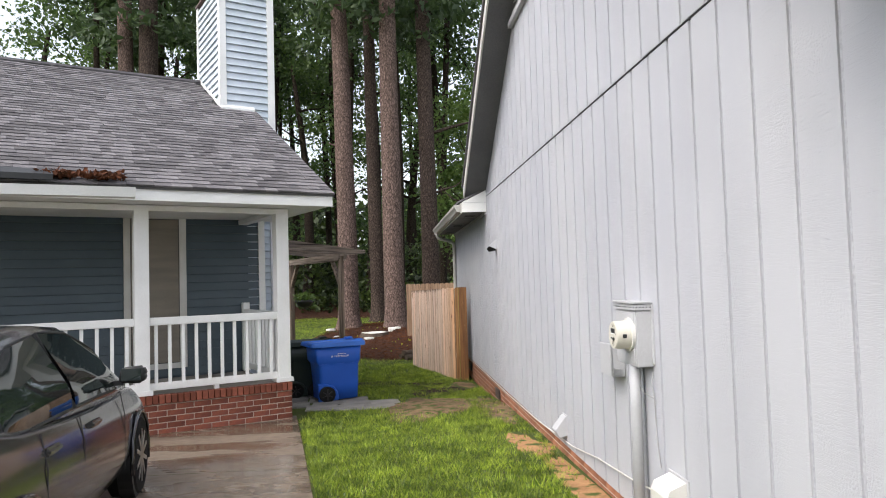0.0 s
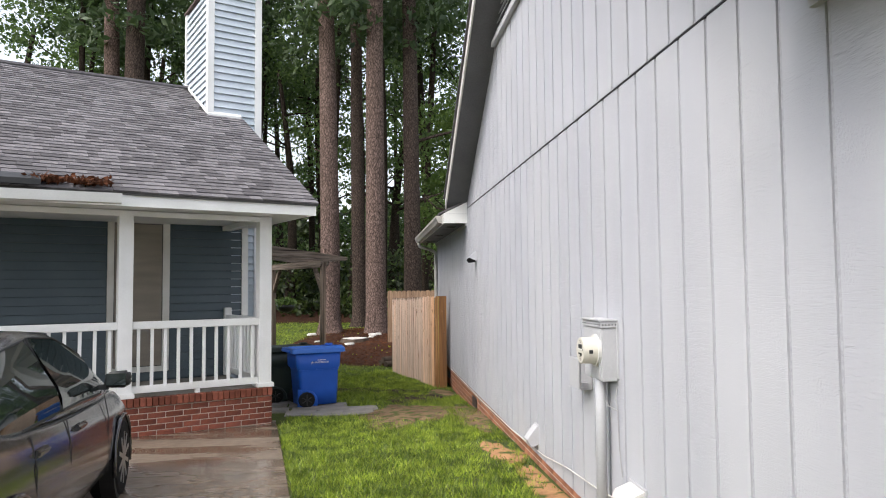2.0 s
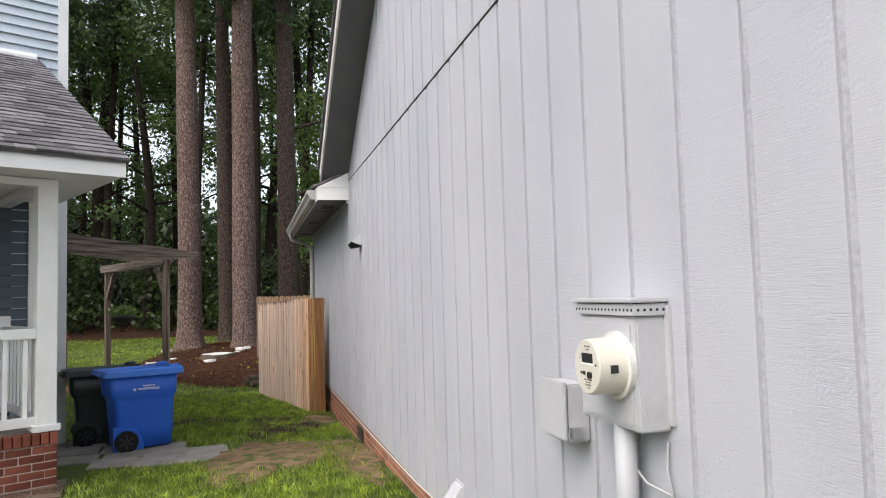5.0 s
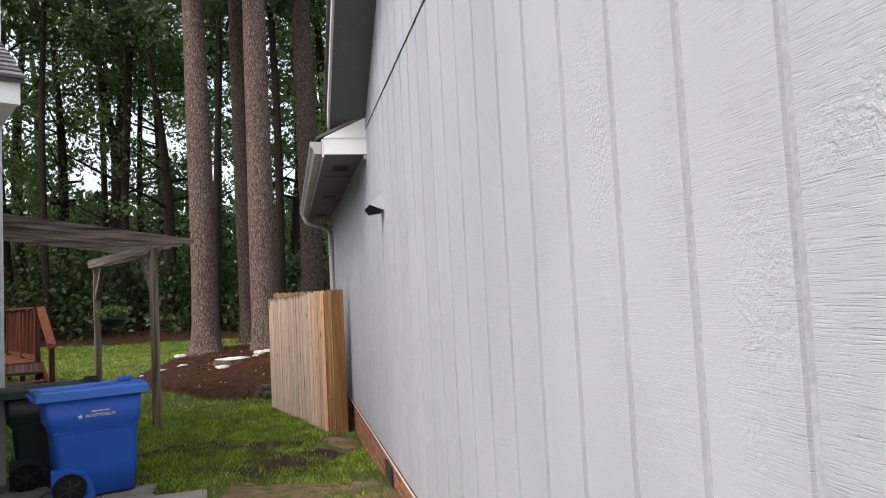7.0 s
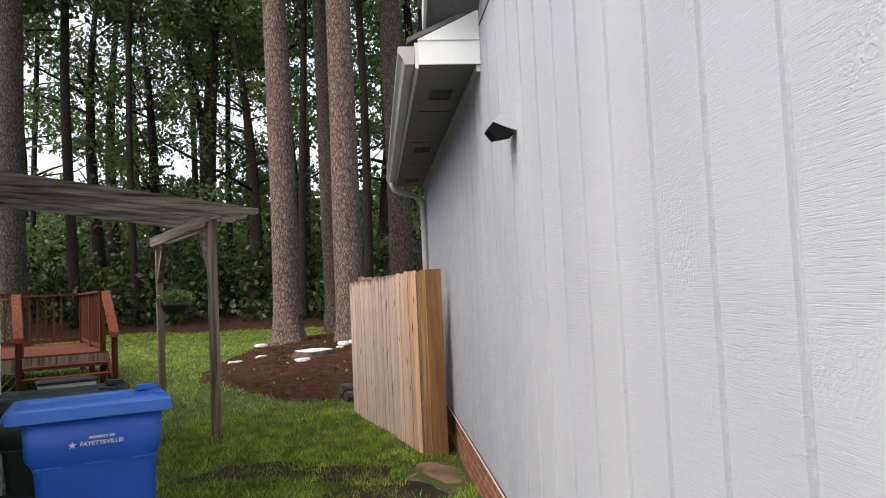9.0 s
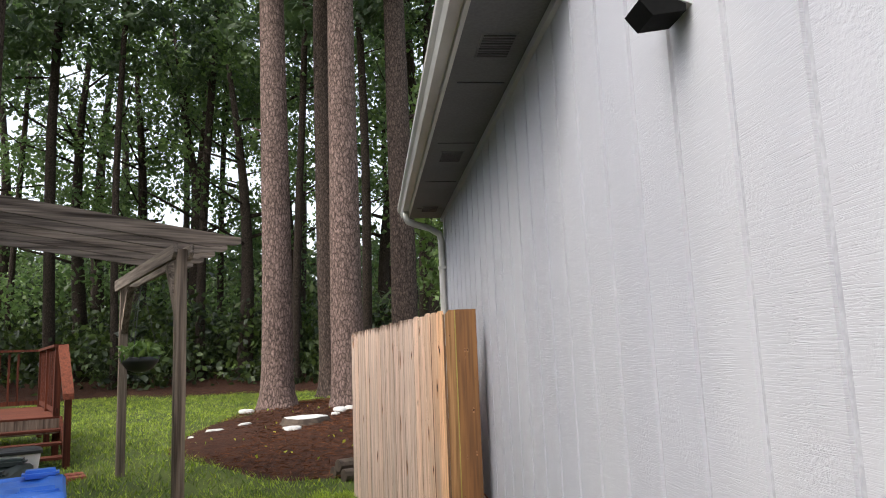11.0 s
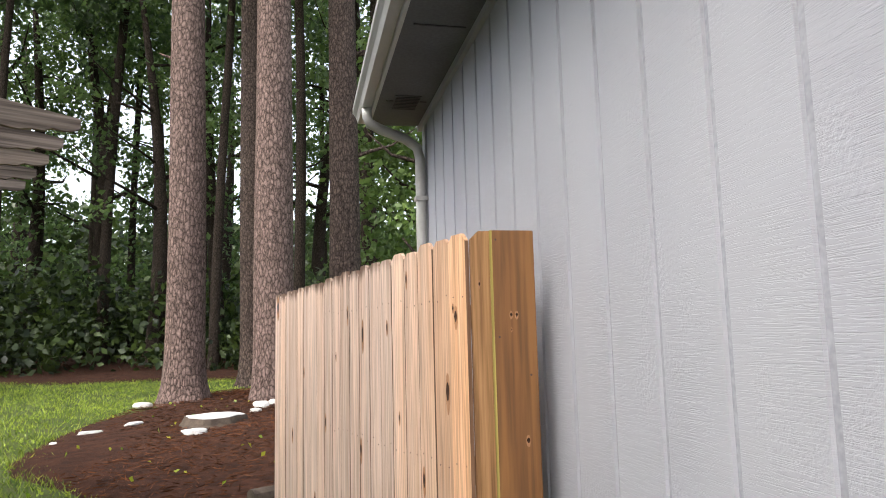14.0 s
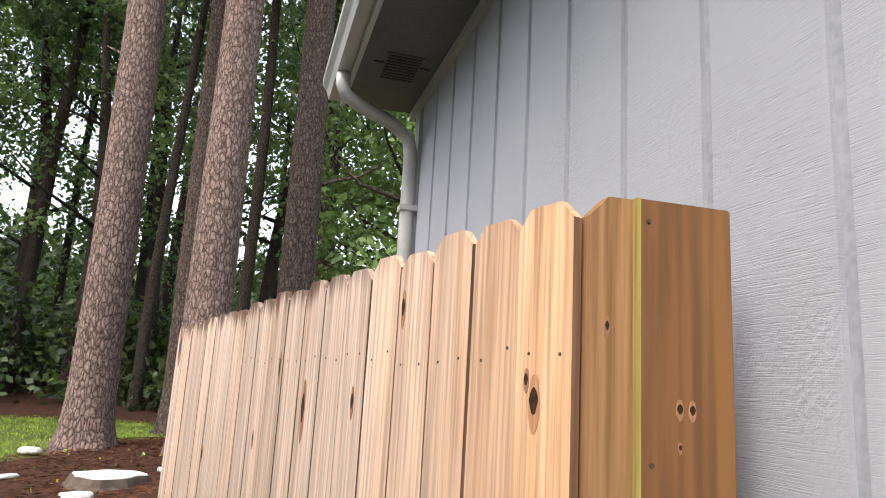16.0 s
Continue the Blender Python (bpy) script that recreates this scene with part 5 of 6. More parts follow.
bal = mesh_of("baluster", bmb, M_REDWOOD)
for i in range(22):
    part("baluster", bal, None, DK, m=pose(U1 - 0.06, V0 + 0.18 + i * 0.15, DZ + 0.08))
for i in range(34):
    part("baluster", bal, None, DK, m=pose(U0 + 0.1 + i * 0.15, V1 - 0.06, DZ + 0.08))
for i in range(24):
    if U0 + 0.1 + i * 0.15 < 1.1:
        part("baluster", bal, None, DK, m=pose(U0 + 0.1 + i * 0.15, V0 + 0.06, DZ + 0.08))
for d in ((U1 - 0.13, U1 + 0.01, V0, V1, 1.66, 1.7), (U0, U1, V1 - 0.13, V1 + 0.01, 1.661, 1.701), (U0, 1.2, V0, V0 + 0.13, 1.66, 1.7), (U1 - 0.08, U1 - 0.04, V0, V1, DZ + 0.04, DZ + 0.12), (U0, U1, V1 - 0.08, V1 - 0.04, DZ + 0.04, DZ + 0.12)):
    boxpart("rail", d, M_REDWOOD, DK)
for u in (1.12, 2.5):
    bm = bmesh.new()
    prism(bm, [(V0 + 0.02, 1.62), (V0 + 0.02, 1.70), (9.52, 0.98), (9.5, 0.90)], "x", u - 0.07, u + 0.07)
    part("hand_rail", bm, M_REDRAIL, DK, "red sloping hand rail")
    boxpart("newel", (u - 0.045, u + 0.045, 9.52, 9.61, g0 - 0.2, 0.94), M_REDWOOD, DK)
    bm = bmesh.new()
    prism(bm, [(V0, DZ - 0.3), (V0, DZ), (9.55, g0 + 0.15), (9.55, g0 - 0.05)], "x", u - 0.02, u + 0.02)
    part("stringer", bm, M_REDWOOD, DK)
for i in range(3):
    z = DZ - 0.17 * (i + 1)
    boxpart("tread", (1.14, 2.48, V0 - 0.28 * (i + 1), V0 - 0.28 * i - 0.02, z - 0.035, z), M_REDWOOD_U, DK)
for i in range(12):
    bm = bmesh.new()
    box(bm, -0.012, 0.012, -0.006, 0.006, 0, 0.62, m=pose(0, 0, 0, 0, 45, 0))
    part("lattice_strip", bm, M_OLDWOOD, DK, m=pose(-0.9 + i * 0.16, V0 + 0.02, g0))
WC = thing("storage_tub", HOUSE_AT @ pose(1.75, 9.15, hz(1.75, 9.15)), "white plastic tub with a dark lid by the deck steps", "storage tub")
bm = bmesh.new()
lofted(bm, [rrect(0, 0, 0.36, 0.22, 0.0), rrect(0, 0, 0.4, 0.25, 0.36)])
part("tub", bm, M_WHITE, WC)
bm = bmesh.new()
lofted(bm, [rrect(0, 0, 0.42, 0.27, 0.361), rrect(0, 0, 0.42, 0.27, 0.40), rrect(0, 0, 0.36, 0.22, 0.42)])
part("lid", bm, M_BLACK, WC, "dark lid")
for i in range(5):
    u, v = 2.3 + (i % 2) * 0.24, 8.9 - (i // 2) * 0.24
    p = HOUSE_AT @ Vector((u, v, 0))
    bm = bmesh.new()
    box(bm, -0.11, 0.11, -0.11, 0.11, -0.03, 0.03)
    bevel(bm, 0.006)
    o = solo("stepping_stone", bm, M_TERRACOTTA, "square red concrete paver in the grass", "paver", group="red pavers by the steps")
    o.matrix_basis = pose(p.x, p.y, hz(u, v) + 0.005, 0, 0, PHI)

# ---- parked car ----
def car():
    C = thing("car", pose(-2.79, 5.2, 0.17, -1.7, 0, 8.8), "dark grey four-door car parked on the wet driveway", "car")
    # sections along y: rear bumper to nose, each (y, half width, lower z, belt z, belt half width)
    S = [(-2.36, 0.62, 0.42, 0.72, 0.60), (-2.30, 0.78, 0.32, 0.90, 0.70), (-2.1, 0.87, 0.26, 0.985, 0.76), (-1.75, 0.895, 0.24, 1.02, 0.79), (-1.2, 0.905, 0.22, 0.945, 0.83), (-0.5, 0.91, 0.21, 0.905, 0.84), (0.3, 0.91, 0.21, 0.88, 0.84), (1.0, 0.905, 0.22, 0.87, 0.82), (1.6, 0.895, 0.23, 0.86, 0.79), (2.05, 0.86, 0.25, 0.76, 0.70), (2.3, 0.76, 0.3, 0.66, 0.58), (2.4, 0.55, 0.38, 0.58, 0.42)]
    rings = []
    for y, hw, zl, zb, bw in S:
        sh = zl + (zb - zl) * 0.62
        half_pts = [(0, zl), (hw * 0.85, zl), (hw * 0.97, zl + 0.08), (hw, sh - 0.12), (hw * 0.995, sh), (bw + (hw - bw) * 0.35, zb - 0.03), (bw, zb), (bw * 0.6, zb + 0.02), (0, zb + 0.03)]
        rings.append([(x, y, z) for x, z in half_pts] + [(-x, y, z) for x, z in half_pts[-2:0:-1]])
    bm = bmesh.new()
    lofted(bm, rings)
    bmesh.ops.subdivide_edges(bm, edges=bm.edges[:], cuts=1, use_grid_fill=True, smooth=0.6)
    BODY = part("body", bm, M_CAR, C, "dark grey metallic body with rain drops", True)
    # cabin
    G = [(-1.78, 0.68, 1.02, 0.66), (-1.35, 0.74, 1.2, 0.66), (-0.85, 0.76, 1.38, 0.60), (-0.2, 0.77, 1.455, 0.58), (0.35, 0.77, 1.43, 0.58), (0.85, 0.77, 1.28, 0.63), (1.45, 0.74, 0.93, 0.72)]
    rings = []
    for y, bw, zt, tw in G:
        zb = 0.88
        rings.append([(0, y, zb - 0.05), (bw + 0.06, y, zb - 0.02), (bw + 0.045, y, zb + (zt - zb) * 0.3), (tw + 0.05, y, zb + (zt - zb) * 0.82), (tw - 0.02, y, zt - 0.015), (tw * 0.5, y, zt), (0, y, zt + 0.008)])
        rings[-1] += [(-x, yy, z) for x, yy, z in rings[-1][-2:0:-1]]
    bm = bmesh.new()
    lofted(bm, rings)
    bmesh.ops.subdivide_edges(bm, edges=bm.edges[:], cuts=1, use_grid_fill=True)
    part("cabin", bm, M_CAR, C, "dark grey roof and pillars", True)

    def side(y, f, s, off=0.012):
        """A point on the cabin's side at length y and height share f."""
        ys = [g[0] for g in G]
        zt = np.interp(y, ys, [g[2] for g in G])
        bw = np.interp(y, ys, [g[1] for g in G])
        tw = np.interp(y, ys, [g[3] for g in G])
        z = 0.88 + (zt - 0.88) * f
        x = np.interp(f, [0, 0.3, 0.82, 1], [bw + 0.058, bw + 0.045, tw + 0.05, tw - 0.02])
        return (s * (x + off), y, z)

    for s in (1, -1):
        for name, y0, y1, f1 in (("rear_window", -1.3, -0.3, 0.9), ("front_window", -0.24, 0.88, 0.9)):
            lo, hi, tops_f = [], [], []
            for i in range(9):
                y = y0 + (y1 - y0) * i / 8
                lo.append(side(y, 0.1, s))
                top = f1
                if name == "rear_window":
                    top = 0.1 + (f1 - 0.1) * math.sin(min(1, 0.3 + i / 5) * math.pi / 2)
                tops_f.append(max(top, 0.2))
                hi.append(side(y, tops_f[-1], s))
            bm = bmesh.new()
            cols = []
            for i in range(9):
                y = y0 + (y1 - y0) * i / 8
                cols.append([bm.verts.new(side(y, 0.1 + (tops_f[i] - 0.1) * q / 6, s, 0.016)) for q in range(7)])
            for a, b in zip(cols, cols[1:]):
                for q in range(6):
                    bm.faces.new((a[q], b[q], b[q + 1], a[q + 1]) if s > 0 else (a[q], a[q + 1], b[q + 1], b[q]))
            WN = part(name, bm, M_SIDEGLASS, C, "dark tinted side window", True)
            bm = bmesh.new()
            tube(bm, [Vector(p) for p in lo] + [Vector(p) for p in hi[::-1]] + [Vector(lo[0])], 0.011, 6)
            part("seal", bm, M_BLACK, WN, "black rubber seal")
        # mirror
        bm = bmesh.new()
        lofted(bm, [[(s * (0.87 + x), y, z) for x, z in ((0.0, 0.97), (0.17, 0.96), (0.2, 1.02), (0.17, 1.09), (0.02, 1.08))] for y in (0.78, 0.92)])
        bevel(bm, 0.018)
        MR = part("mirror", bm, M_BLACK, C, "black door mirror", True)
        boxpart("mirror_glass", ((s * 0.965 - 0.07), (s * 0.965 + 0.07), 0.774, 0.779, 0.985, 1.075), M_SIDEGLASS, MR)
        boxpart("mirror_arm", (min(s * 0.8, s * 0.9), max(s * 0.8, s * 0.9), 0.82, 0.88, 0.95, 0.985), M_BLACK, MR)
        # door lines and handles
        for y in (-1.0, -0.29, 0.86):
            zs = [0.32, 0.55, 0.72, 0.9]
            bm = bmesh.new()
            tube(bm, [(s * (0.905 if z < 0.8 else 0.865), y + (0.02 if z > 0.8 else 0), z) for z in zs], 0.004, 5)
            part("door_seam", bm, M_BLACK, C)
        for y in (-0.88, 0.0):
            bm = bmesh.new()
            box(bm, -0.02, 0.02, -0.11, 0.11, -0.02, 0.02)
            bevel(bm, 0.012)
            part("door_handle", bm, M_CAR, C, m=pose(s * 0.895, y, 0.80))
        # tail lamp cluster wrapped round the rear corner
        way = [(0.915, -1.82), (0.915, -2.02), (0.885, -2.17), (0.81, -2.30), (0.70, -2.365), (0.58, -2.39)]
        tops = [0.90, 0.95, 0.965, 0.95, 0.925, 0.90]
        lows = [0.80, 0.72, 0.66, 0.63, 0.63, 0.66]

        def lens(name, i0, i1, f0, f1, mat, label):
            bm = bmesh.new()
            cols = []
            for i in range(i0, i1 + 1):
                lo, hi = lows[i] + (tops[i] - lows[i]) * f0, lows[i] + (tops[i] - lows[i]) * f1
                cols.append([bm.verts.new((s * (way[i][0] - 0.012 * q), way[i][1] + 0.012 * q, lo + (hi - lo) * q / 3)) for q in range(4)])
            for a, b in zip(cols, cols[1:]):
                for q in range(3):
                    bm.faces.new((a[q], a[q + 1], b[q + 1], b[q]))
            bmesh.ops.recalc_face_normals(bm, faces=bm.faces[:])
            bmesh.ops.solidify(bm, geom=bm.faces[:], thickness=0.03)
            part(name, bm, mat, C, label, True)

        lens("tail_lamp", 0, 1, 0.0, 1.0, M_REDLENS, "dark red tail lamp lens")
        lens("lamp_housing", 1, 2, 0.0, 1.0, M_CLEARLENS, "clear silver lamp housing")
        lens("indicator", 2, 4, 0.66, 0.92, M_AMBER, "amber indicator lens")
        lens("lamp_rim", 2, 4, 0.925, 1.0, M_CLEARLENS, "clear upper lamp edge")
        lens("reverse_lamp", 2, 4, 0.0, 0.655, M_CLEARLENS, "clear reversing lamp lens")
        # wheels with arches
        for y in (-1.38, 1.42):
            bm = bmesh.new()
            tube(bm, [(s * 0.70, y, 0.315), (s * 0.72, y, 0.315), (s * 0.90, y, 0.315), (s * 0.925, y, 0.315)], [0.29, 0.32, 0.32, 0.29], 30)
            T = part("wheel", bm, M_RUBBER, C, "black tyre on an alloy rim", False)
            bm = bmesh.new()
            tube(bm, [(s * 0.915, y, 0.315), (s * 0.93, y, 0.315)], 0.06, 18)
            for k in range(10):
                a = radians(36 * k)
                box(bm, -0.012, 0.012, -0.016, 0.016, 0.04, 0.215, m=Matrix.Translation((s * 0.918, y, 0.315)) @ Matrix.Rotation(a, 4, "X"))
            part("rim", bm, M_RIM, T, "silver alloy rim")
            bm = bmesh.new()
            arc = [(s * 0.918, y + 0.36 * math.cos(radians(t)), 0.315 + 0.36 * math.sin(radians(t))) for t in range(-15, 196, 15)]
            tube(bm, arc, 0.016, 6)
            part("wheel_arch", bm, M_CAR, C, "", True)
            bm = bmesh.new()
            tube(bm, [(s * 0.80, y, 0.315), (s * 0.911, y, 0.315)], 0.352, 30)
            part("wheel_well", bm, M_BLACK, C)
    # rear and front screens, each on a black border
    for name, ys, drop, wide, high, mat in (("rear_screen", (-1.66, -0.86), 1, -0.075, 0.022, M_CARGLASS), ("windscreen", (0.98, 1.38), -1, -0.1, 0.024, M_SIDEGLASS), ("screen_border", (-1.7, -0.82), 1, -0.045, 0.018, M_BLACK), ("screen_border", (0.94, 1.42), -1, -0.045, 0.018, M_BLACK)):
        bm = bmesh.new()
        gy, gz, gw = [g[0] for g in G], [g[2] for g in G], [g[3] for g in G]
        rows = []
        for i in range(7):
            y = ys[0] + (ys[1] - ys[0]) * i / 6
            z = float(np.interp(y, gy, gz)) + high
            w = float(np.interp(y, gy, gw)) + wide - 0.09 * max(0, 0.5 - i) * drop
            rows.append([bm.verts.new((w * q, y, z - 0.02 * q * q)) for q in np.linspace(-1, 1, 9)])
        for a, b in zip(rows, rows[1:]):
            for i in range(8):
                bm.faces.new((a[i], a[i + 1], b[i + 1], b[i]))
        part(name, bm, mat, C, "black border" if mat is M_BLACK else "tinted rear screen with a boosted sky reflection" if drop > 0 else "tinted windscreen", True)
    boxpart("boot_seam", (-0.6, 0.6, -2.335, -2.322, 0.80, 0.806), M_BLACK, C)
    boxpart("number_plate", (-0.16, 0.16, -2.38, -2.362, 0.56, 0.66), M_WHITE, C)
    return C


car()


# ---- trees ----
def trunk_mesh(name, base_r, top_r, height, seed, material, flare=1.45, bend=0.25, sides=20, limbs=()):
    rg = np.random.default_rng(seed)
    bm = bmesh.new()
    path, rad = [], []
    ph = rg.uniform(0, 6.28, 2)
    for z in (-0.3, 0.0, 0.12, 0.35, 0.8, 1.5, 2.5, 4, 6, 8, 10, 13, 16, 20, 24):
        if z > height:
            break
        f = max(0, z) / height
        path.append((bend * f * math.sin(2.5 * f + ph[0]), bend * f * math.sin(2.1 * f + ph[1]), z))
        r = base_r + (top_r - base_r) * f
        rad.append(r * (1 + (flare - 1) * math.exp(-max(0, z) / 0.28)))
    tube(bm, path, rad, sides)
    for v in bm.verts:
        a = math.atan2(v.co.y, v.co.x)
        k = 1 + 0.10 * math.exp(-max(0, v.co.z) / 0.4) * math.sin(5 * a + ph[0]) + 0.02 * math.sin(3 * a + v.co.z)
        v.co.x *= k
        v.co.y *= k
    for z0, ang, ln, rr in limbs:
        f = z0 / height
        o = Vector((bend * f * math.sin(2.5 * f + ph[0]), bend * f * math.sin(2.1 * f + ph[1]), z0))
        d = Vector((math.cos(ang), math.sin(ang), 0))
        tube(bm, [o, o + d * ln * 0.35 + Vector((0, 0, ln * 0.12)), o + d * ln * 0.7 + Vector((0.1, 0, ln * 0.2)), o + d * ln + Vector((0, 0.1, ln * 0.42))], [rr, rr * 0.8, rr * 0.5, rr * 0.2], 8)
    return mesh_of(name, bm, material, True)


def crown_points(rg, clusters, per, spread):
    c = np.repeat(np.asarray(clusters), per, axis=0)
    return c + rg.normal(size=c.shape) * np.array([spread, spread, spread * 0.55])


def tree_pine(x, y, r, seed, label, z0=11.0, height=24.0, mat=None, limbs=(), bend=0.25):
    T = thing("pine_tree", pose(x, y, float(ground_z(x, y)), 0, 0, seed * 40), label, "tree", "tall pines")
    part("trunk", trunk_mesh("trunk", r, r * 0.55, height, seed, mat or M_BARK, bend=bend, limbs=limbs), None, T, "tall bare trunk with plated bark")
    rg = np.random.default_rng(seed)
    cl = []
    for _ in range(70):
        z = rg.uniform(z0, height)
        a = rg.uniform(0, 6.28)
        rad = rg.uniform(0.3, 2.6) * (1 - 0.5 * (z - z0) / (height - z0))
        cl.append((rad * math.cos(a), rad * math.sin(a), z))
    part("crown", cards("crown", crown_points(rg, cl, 40, 0.4), 0.16, M_NEEDLE, rg, 2.4), None, T, "sparse high needle crown")
    return T


tree_pine(-1.42, 26.4, 0.37, 1, "tall pine with reddish plated bark in the straw bed", limbs=((6.6, 2.6, 0.5, 0.06),))
tree_pine(0.25, 25.6, 0.38, 2, "tall pine with pale plated bark in the straw bed")
tree_pine(-0.4, 29.8, 0.3, 3, "dull brown pine behind the others", mat=M_BARK_DULL)
tree_pine(1.62, 27.0, 0.34, 4, "tall dull brown pine beside the house corner", mat=M_BARK_DULL, limbs=((7.2, 3.6, 3.0, 0.07), (4.9, 3.3, 1.6, 0.05)))
tree_pine(-9.6, 27.5, 0.33, 5, "tall pine behind the blue house", z0=13)
tree_pine(-19.5, 30.0, 0.33, 6, "tall pine standing far behind the blue house", z0=12, mat=M_BARK2)
tree_pine(-8.7, 27.2, 0.42, 7, "thick pine trunk beyond the deck", mat=M_BARK_DULL)

# broadleaf trees: a few shapes, each set out many times
def broadleaf_shape(seed, height, z0, spread, n_cl, per, leaf, size):
    rg = np.random.default_rng(seed)
    bm_limbs = tuple((rg.uniform(z0 * 0.7, height * 0.75), rg.uniform(0, 6.28), rg.uniform(1.5, spread * 1.1), rg.uniform(0.04, 0.09)) for _ in range(9))
    tm = trunk_mesh("trunk", 0.26 + 0.012 * (height - 10), 0.08, height * 0.92, seed, M_BARK2, limbs=bm_limbs, bend=0.9, sides=12)
    cl = []
    while len(cl) < n_cl:
        z = rg.uniform(z0, height)
        f = (z - z0) / (height - z0)
        rad = spread * math.sqrt(rg.uniform(0.05, 1)) * (0.55 + 0.9 * f - 1.15 * f * f)
        a = rg.uniform(0, 6.28)
        cl.append((rad * math.cos(a), rad * math.sin(a), z))
    return tm, cards("crown", crown_points(rg, cl, per, 0.56 if spread > 2 else 0.3), size, leaf, rg, 1.5)


SHAPES = [broadleaf_shape(20, 15, 5.0, 4.2, 28, 125, M_LEAF, 0.14), broadleaf_shape(21, 18, 6.5, 4.4, 27, 125, M_LEAF, 0.145), broadleaf_shape(22, 11, 2.4, 3.4, 52, 130, M_LEAF2, 0.14), broadleaf_shape(23, 20, 8.0, 4.6, 28, 125, M_LEAF, 0.15), broadleaf_shape(24, 7, 1.0, 1.8, 40, 120, M_LEAF2, 0.085)]


def broadleaf(x, y, k, turn, s, label):
    T = thing("broadleaf_tree", pose(x, y, float(ground_z(x, y)), 0, 0, turn), label, "tree", "woodland trees")
    T.scale = (s, s, s)
    tm, cm = SHAPES[k]
    part("trunk", tm, None, T, "slim dark trunk")
    part("crown", cm, None, T, "loose leafy crown")
    return T


def forked_tree(x, y, seed, label):
    """An old broadleaf tree whose thick trunk parts into two tall stems."""
    rg = np.random.default_rng(seed)
    T = thing("forked_tree", pose(x, y, float(ground_z(x, y))), label, "tree")
    bm = bmesh.new()
    zs = (-0.3, 0.0, 0.15, 0.4, 0.9, 2, 4, 6, 8, 9.4)
    tube(bm, [(0.05 * math.sin(z), 0, z) for z in zs], [0.36 * (1 + 1.1 * math.exp(-max(0, z) / 0.35)) - 0.006 * max(0, z) for z in zs], 18)
    for v in bm.verts:
        if v.co.z < 1:
            k = 1 + 0.28 * math.exp(-max(0, v.co.z) / 0.3) * math.sin(5 * math.atan2(v.co.y, v.co.x))
            v.co.x *= k
            v.co.y *= k
    ends = []
    for dx, dy, r0, ln in ((-1.5, 0.4, 0.22, 9.5), (0.9, -0.3, 0.25, 11.0)):
        way = [(0.02 + dx * f ** 0.8, dy * f, 8.8 + ln * f) for f in (0, 0.12, 0.3, 0.55, 0.8, 1.0)]
        tube(bm, way, [r0, r0 * 0.95, r0 * 0.8, r0 * 0.6, r0 * 0.35, r0 * 0.12], 12)
        ends += way[2:]
    for k in range(9):
        o = Vector(ends[k % len(ends)])
        a = rg.uniform(0, 6.28)
        d = Vector((math.cos(a), math.sin(a), 0.35))
        ln = rg.uniform(1.6, 3.4)
        tube(bm, [o, o + d * ln * 0.5, o + d * ln + Vector((0, 0, 0.5))], [0.07, 0.045, 0.015], 7)
        ends.append(tuple(o + d * ln))
    for z0, a, ln in ((5.2, 2.8, 2.2), (6.6, 0.4, 2.6), (7.4, 3.6, 2.8)):
        d = Vector((math.cos(a), math.sin(a), 0.5))
        tube(bm, [(0, 0, z0), tuple(Vector((0, 0, z0)) + d * ln * 0.5), tuple(Vector((0, 0, z0)) + d * ln)], [0.09, 0.06, 0.02], 7)
        ends.append(tuple(Vector((0, 0, z0)) + d * ln))
    part("trunk", bm, M_BARK2, T, "thick dark trunk parting into two stems", True)
    cl = np.repeat(np.array(ends), 4, axis=0) + rg.normal(size=(len(ends) * 4, 3)) * np.array([1.1, 1.1, 0.7])
    part("crown", cards("crown", crown_points(rg, cl, 70, 0.5), 0.15, M_LEAF, rg, 1.5), None, T, "loose leafy crown with gaps")
    return T


forked_tree(-7.15, 42.7, 77, "old dark tree forking into two tall stems")
rt = random.Random(9)
SPOTS = [(-9.9, 43.0, 0), (-11.0, 41.0, 3), (-4.2, 37.5, 0), (-2.6, 41.0, 1), (-0.6, 39.0, 3), (1.4, 41.0, 0), (3.6, 37.0, 1), (4.6, 30.5, 2), (5.2, 33.0, 0), (6.5, 40.0, 3), (-13.8, 38.0, 1), (-16.5, 35.0, 0), (-12.2, 46.0, 3), (-17.5, 47.0, 1), (-6.0, 49.0, 3), (3.0, 48.0, 3), (-27.0, 36.0, 0), (-13.0, 30.5, 2), (-3.8, 53.0, 3), (4.3, 24.5, 4), (8.5, 46.0, 1), (-14.5, 53.0, 3)]
for i, (x, y, k) in enumerate(SPOTS):
    lab = ("tall leafy woodland tree with a slim dark trunk", "broad green woodland tree with loose leaves", "light green tree at the wood edge", "tall woodland tree with a high thin crown", "low bushy tree near the grey house corner")
    broadleaf(x + rt.uniform(-0.4, 0.4), y + rt.uniform(-0.4, 0.4), k, rt.uniform(0, 360), rt.uniform(0.88, 1.12), lab[k])

for i, (x, y) in enumerate(((-6.1, 39.0), (-8.2, 35.5), (-10.8, 36.5), (-12.8, 33.5), (2.6, 33.5), (-1.9, 35.0), (0.6, 34.0), (-6.6, 45.5), (-15.0, 42.0), (-9.0, 48.0), (1.9, 45.0), (-3.6, 45.0))):
    tree_pine(x, y, rt.uniform(0.14, 0.24), 60 + i, "slender dark pine in the wood", z0=12.5, height=21, mat=M_BARK2, bend=0.6)

# undergrowth along the wood's edge
rgu = np.random.default_rng(31)
pts = []
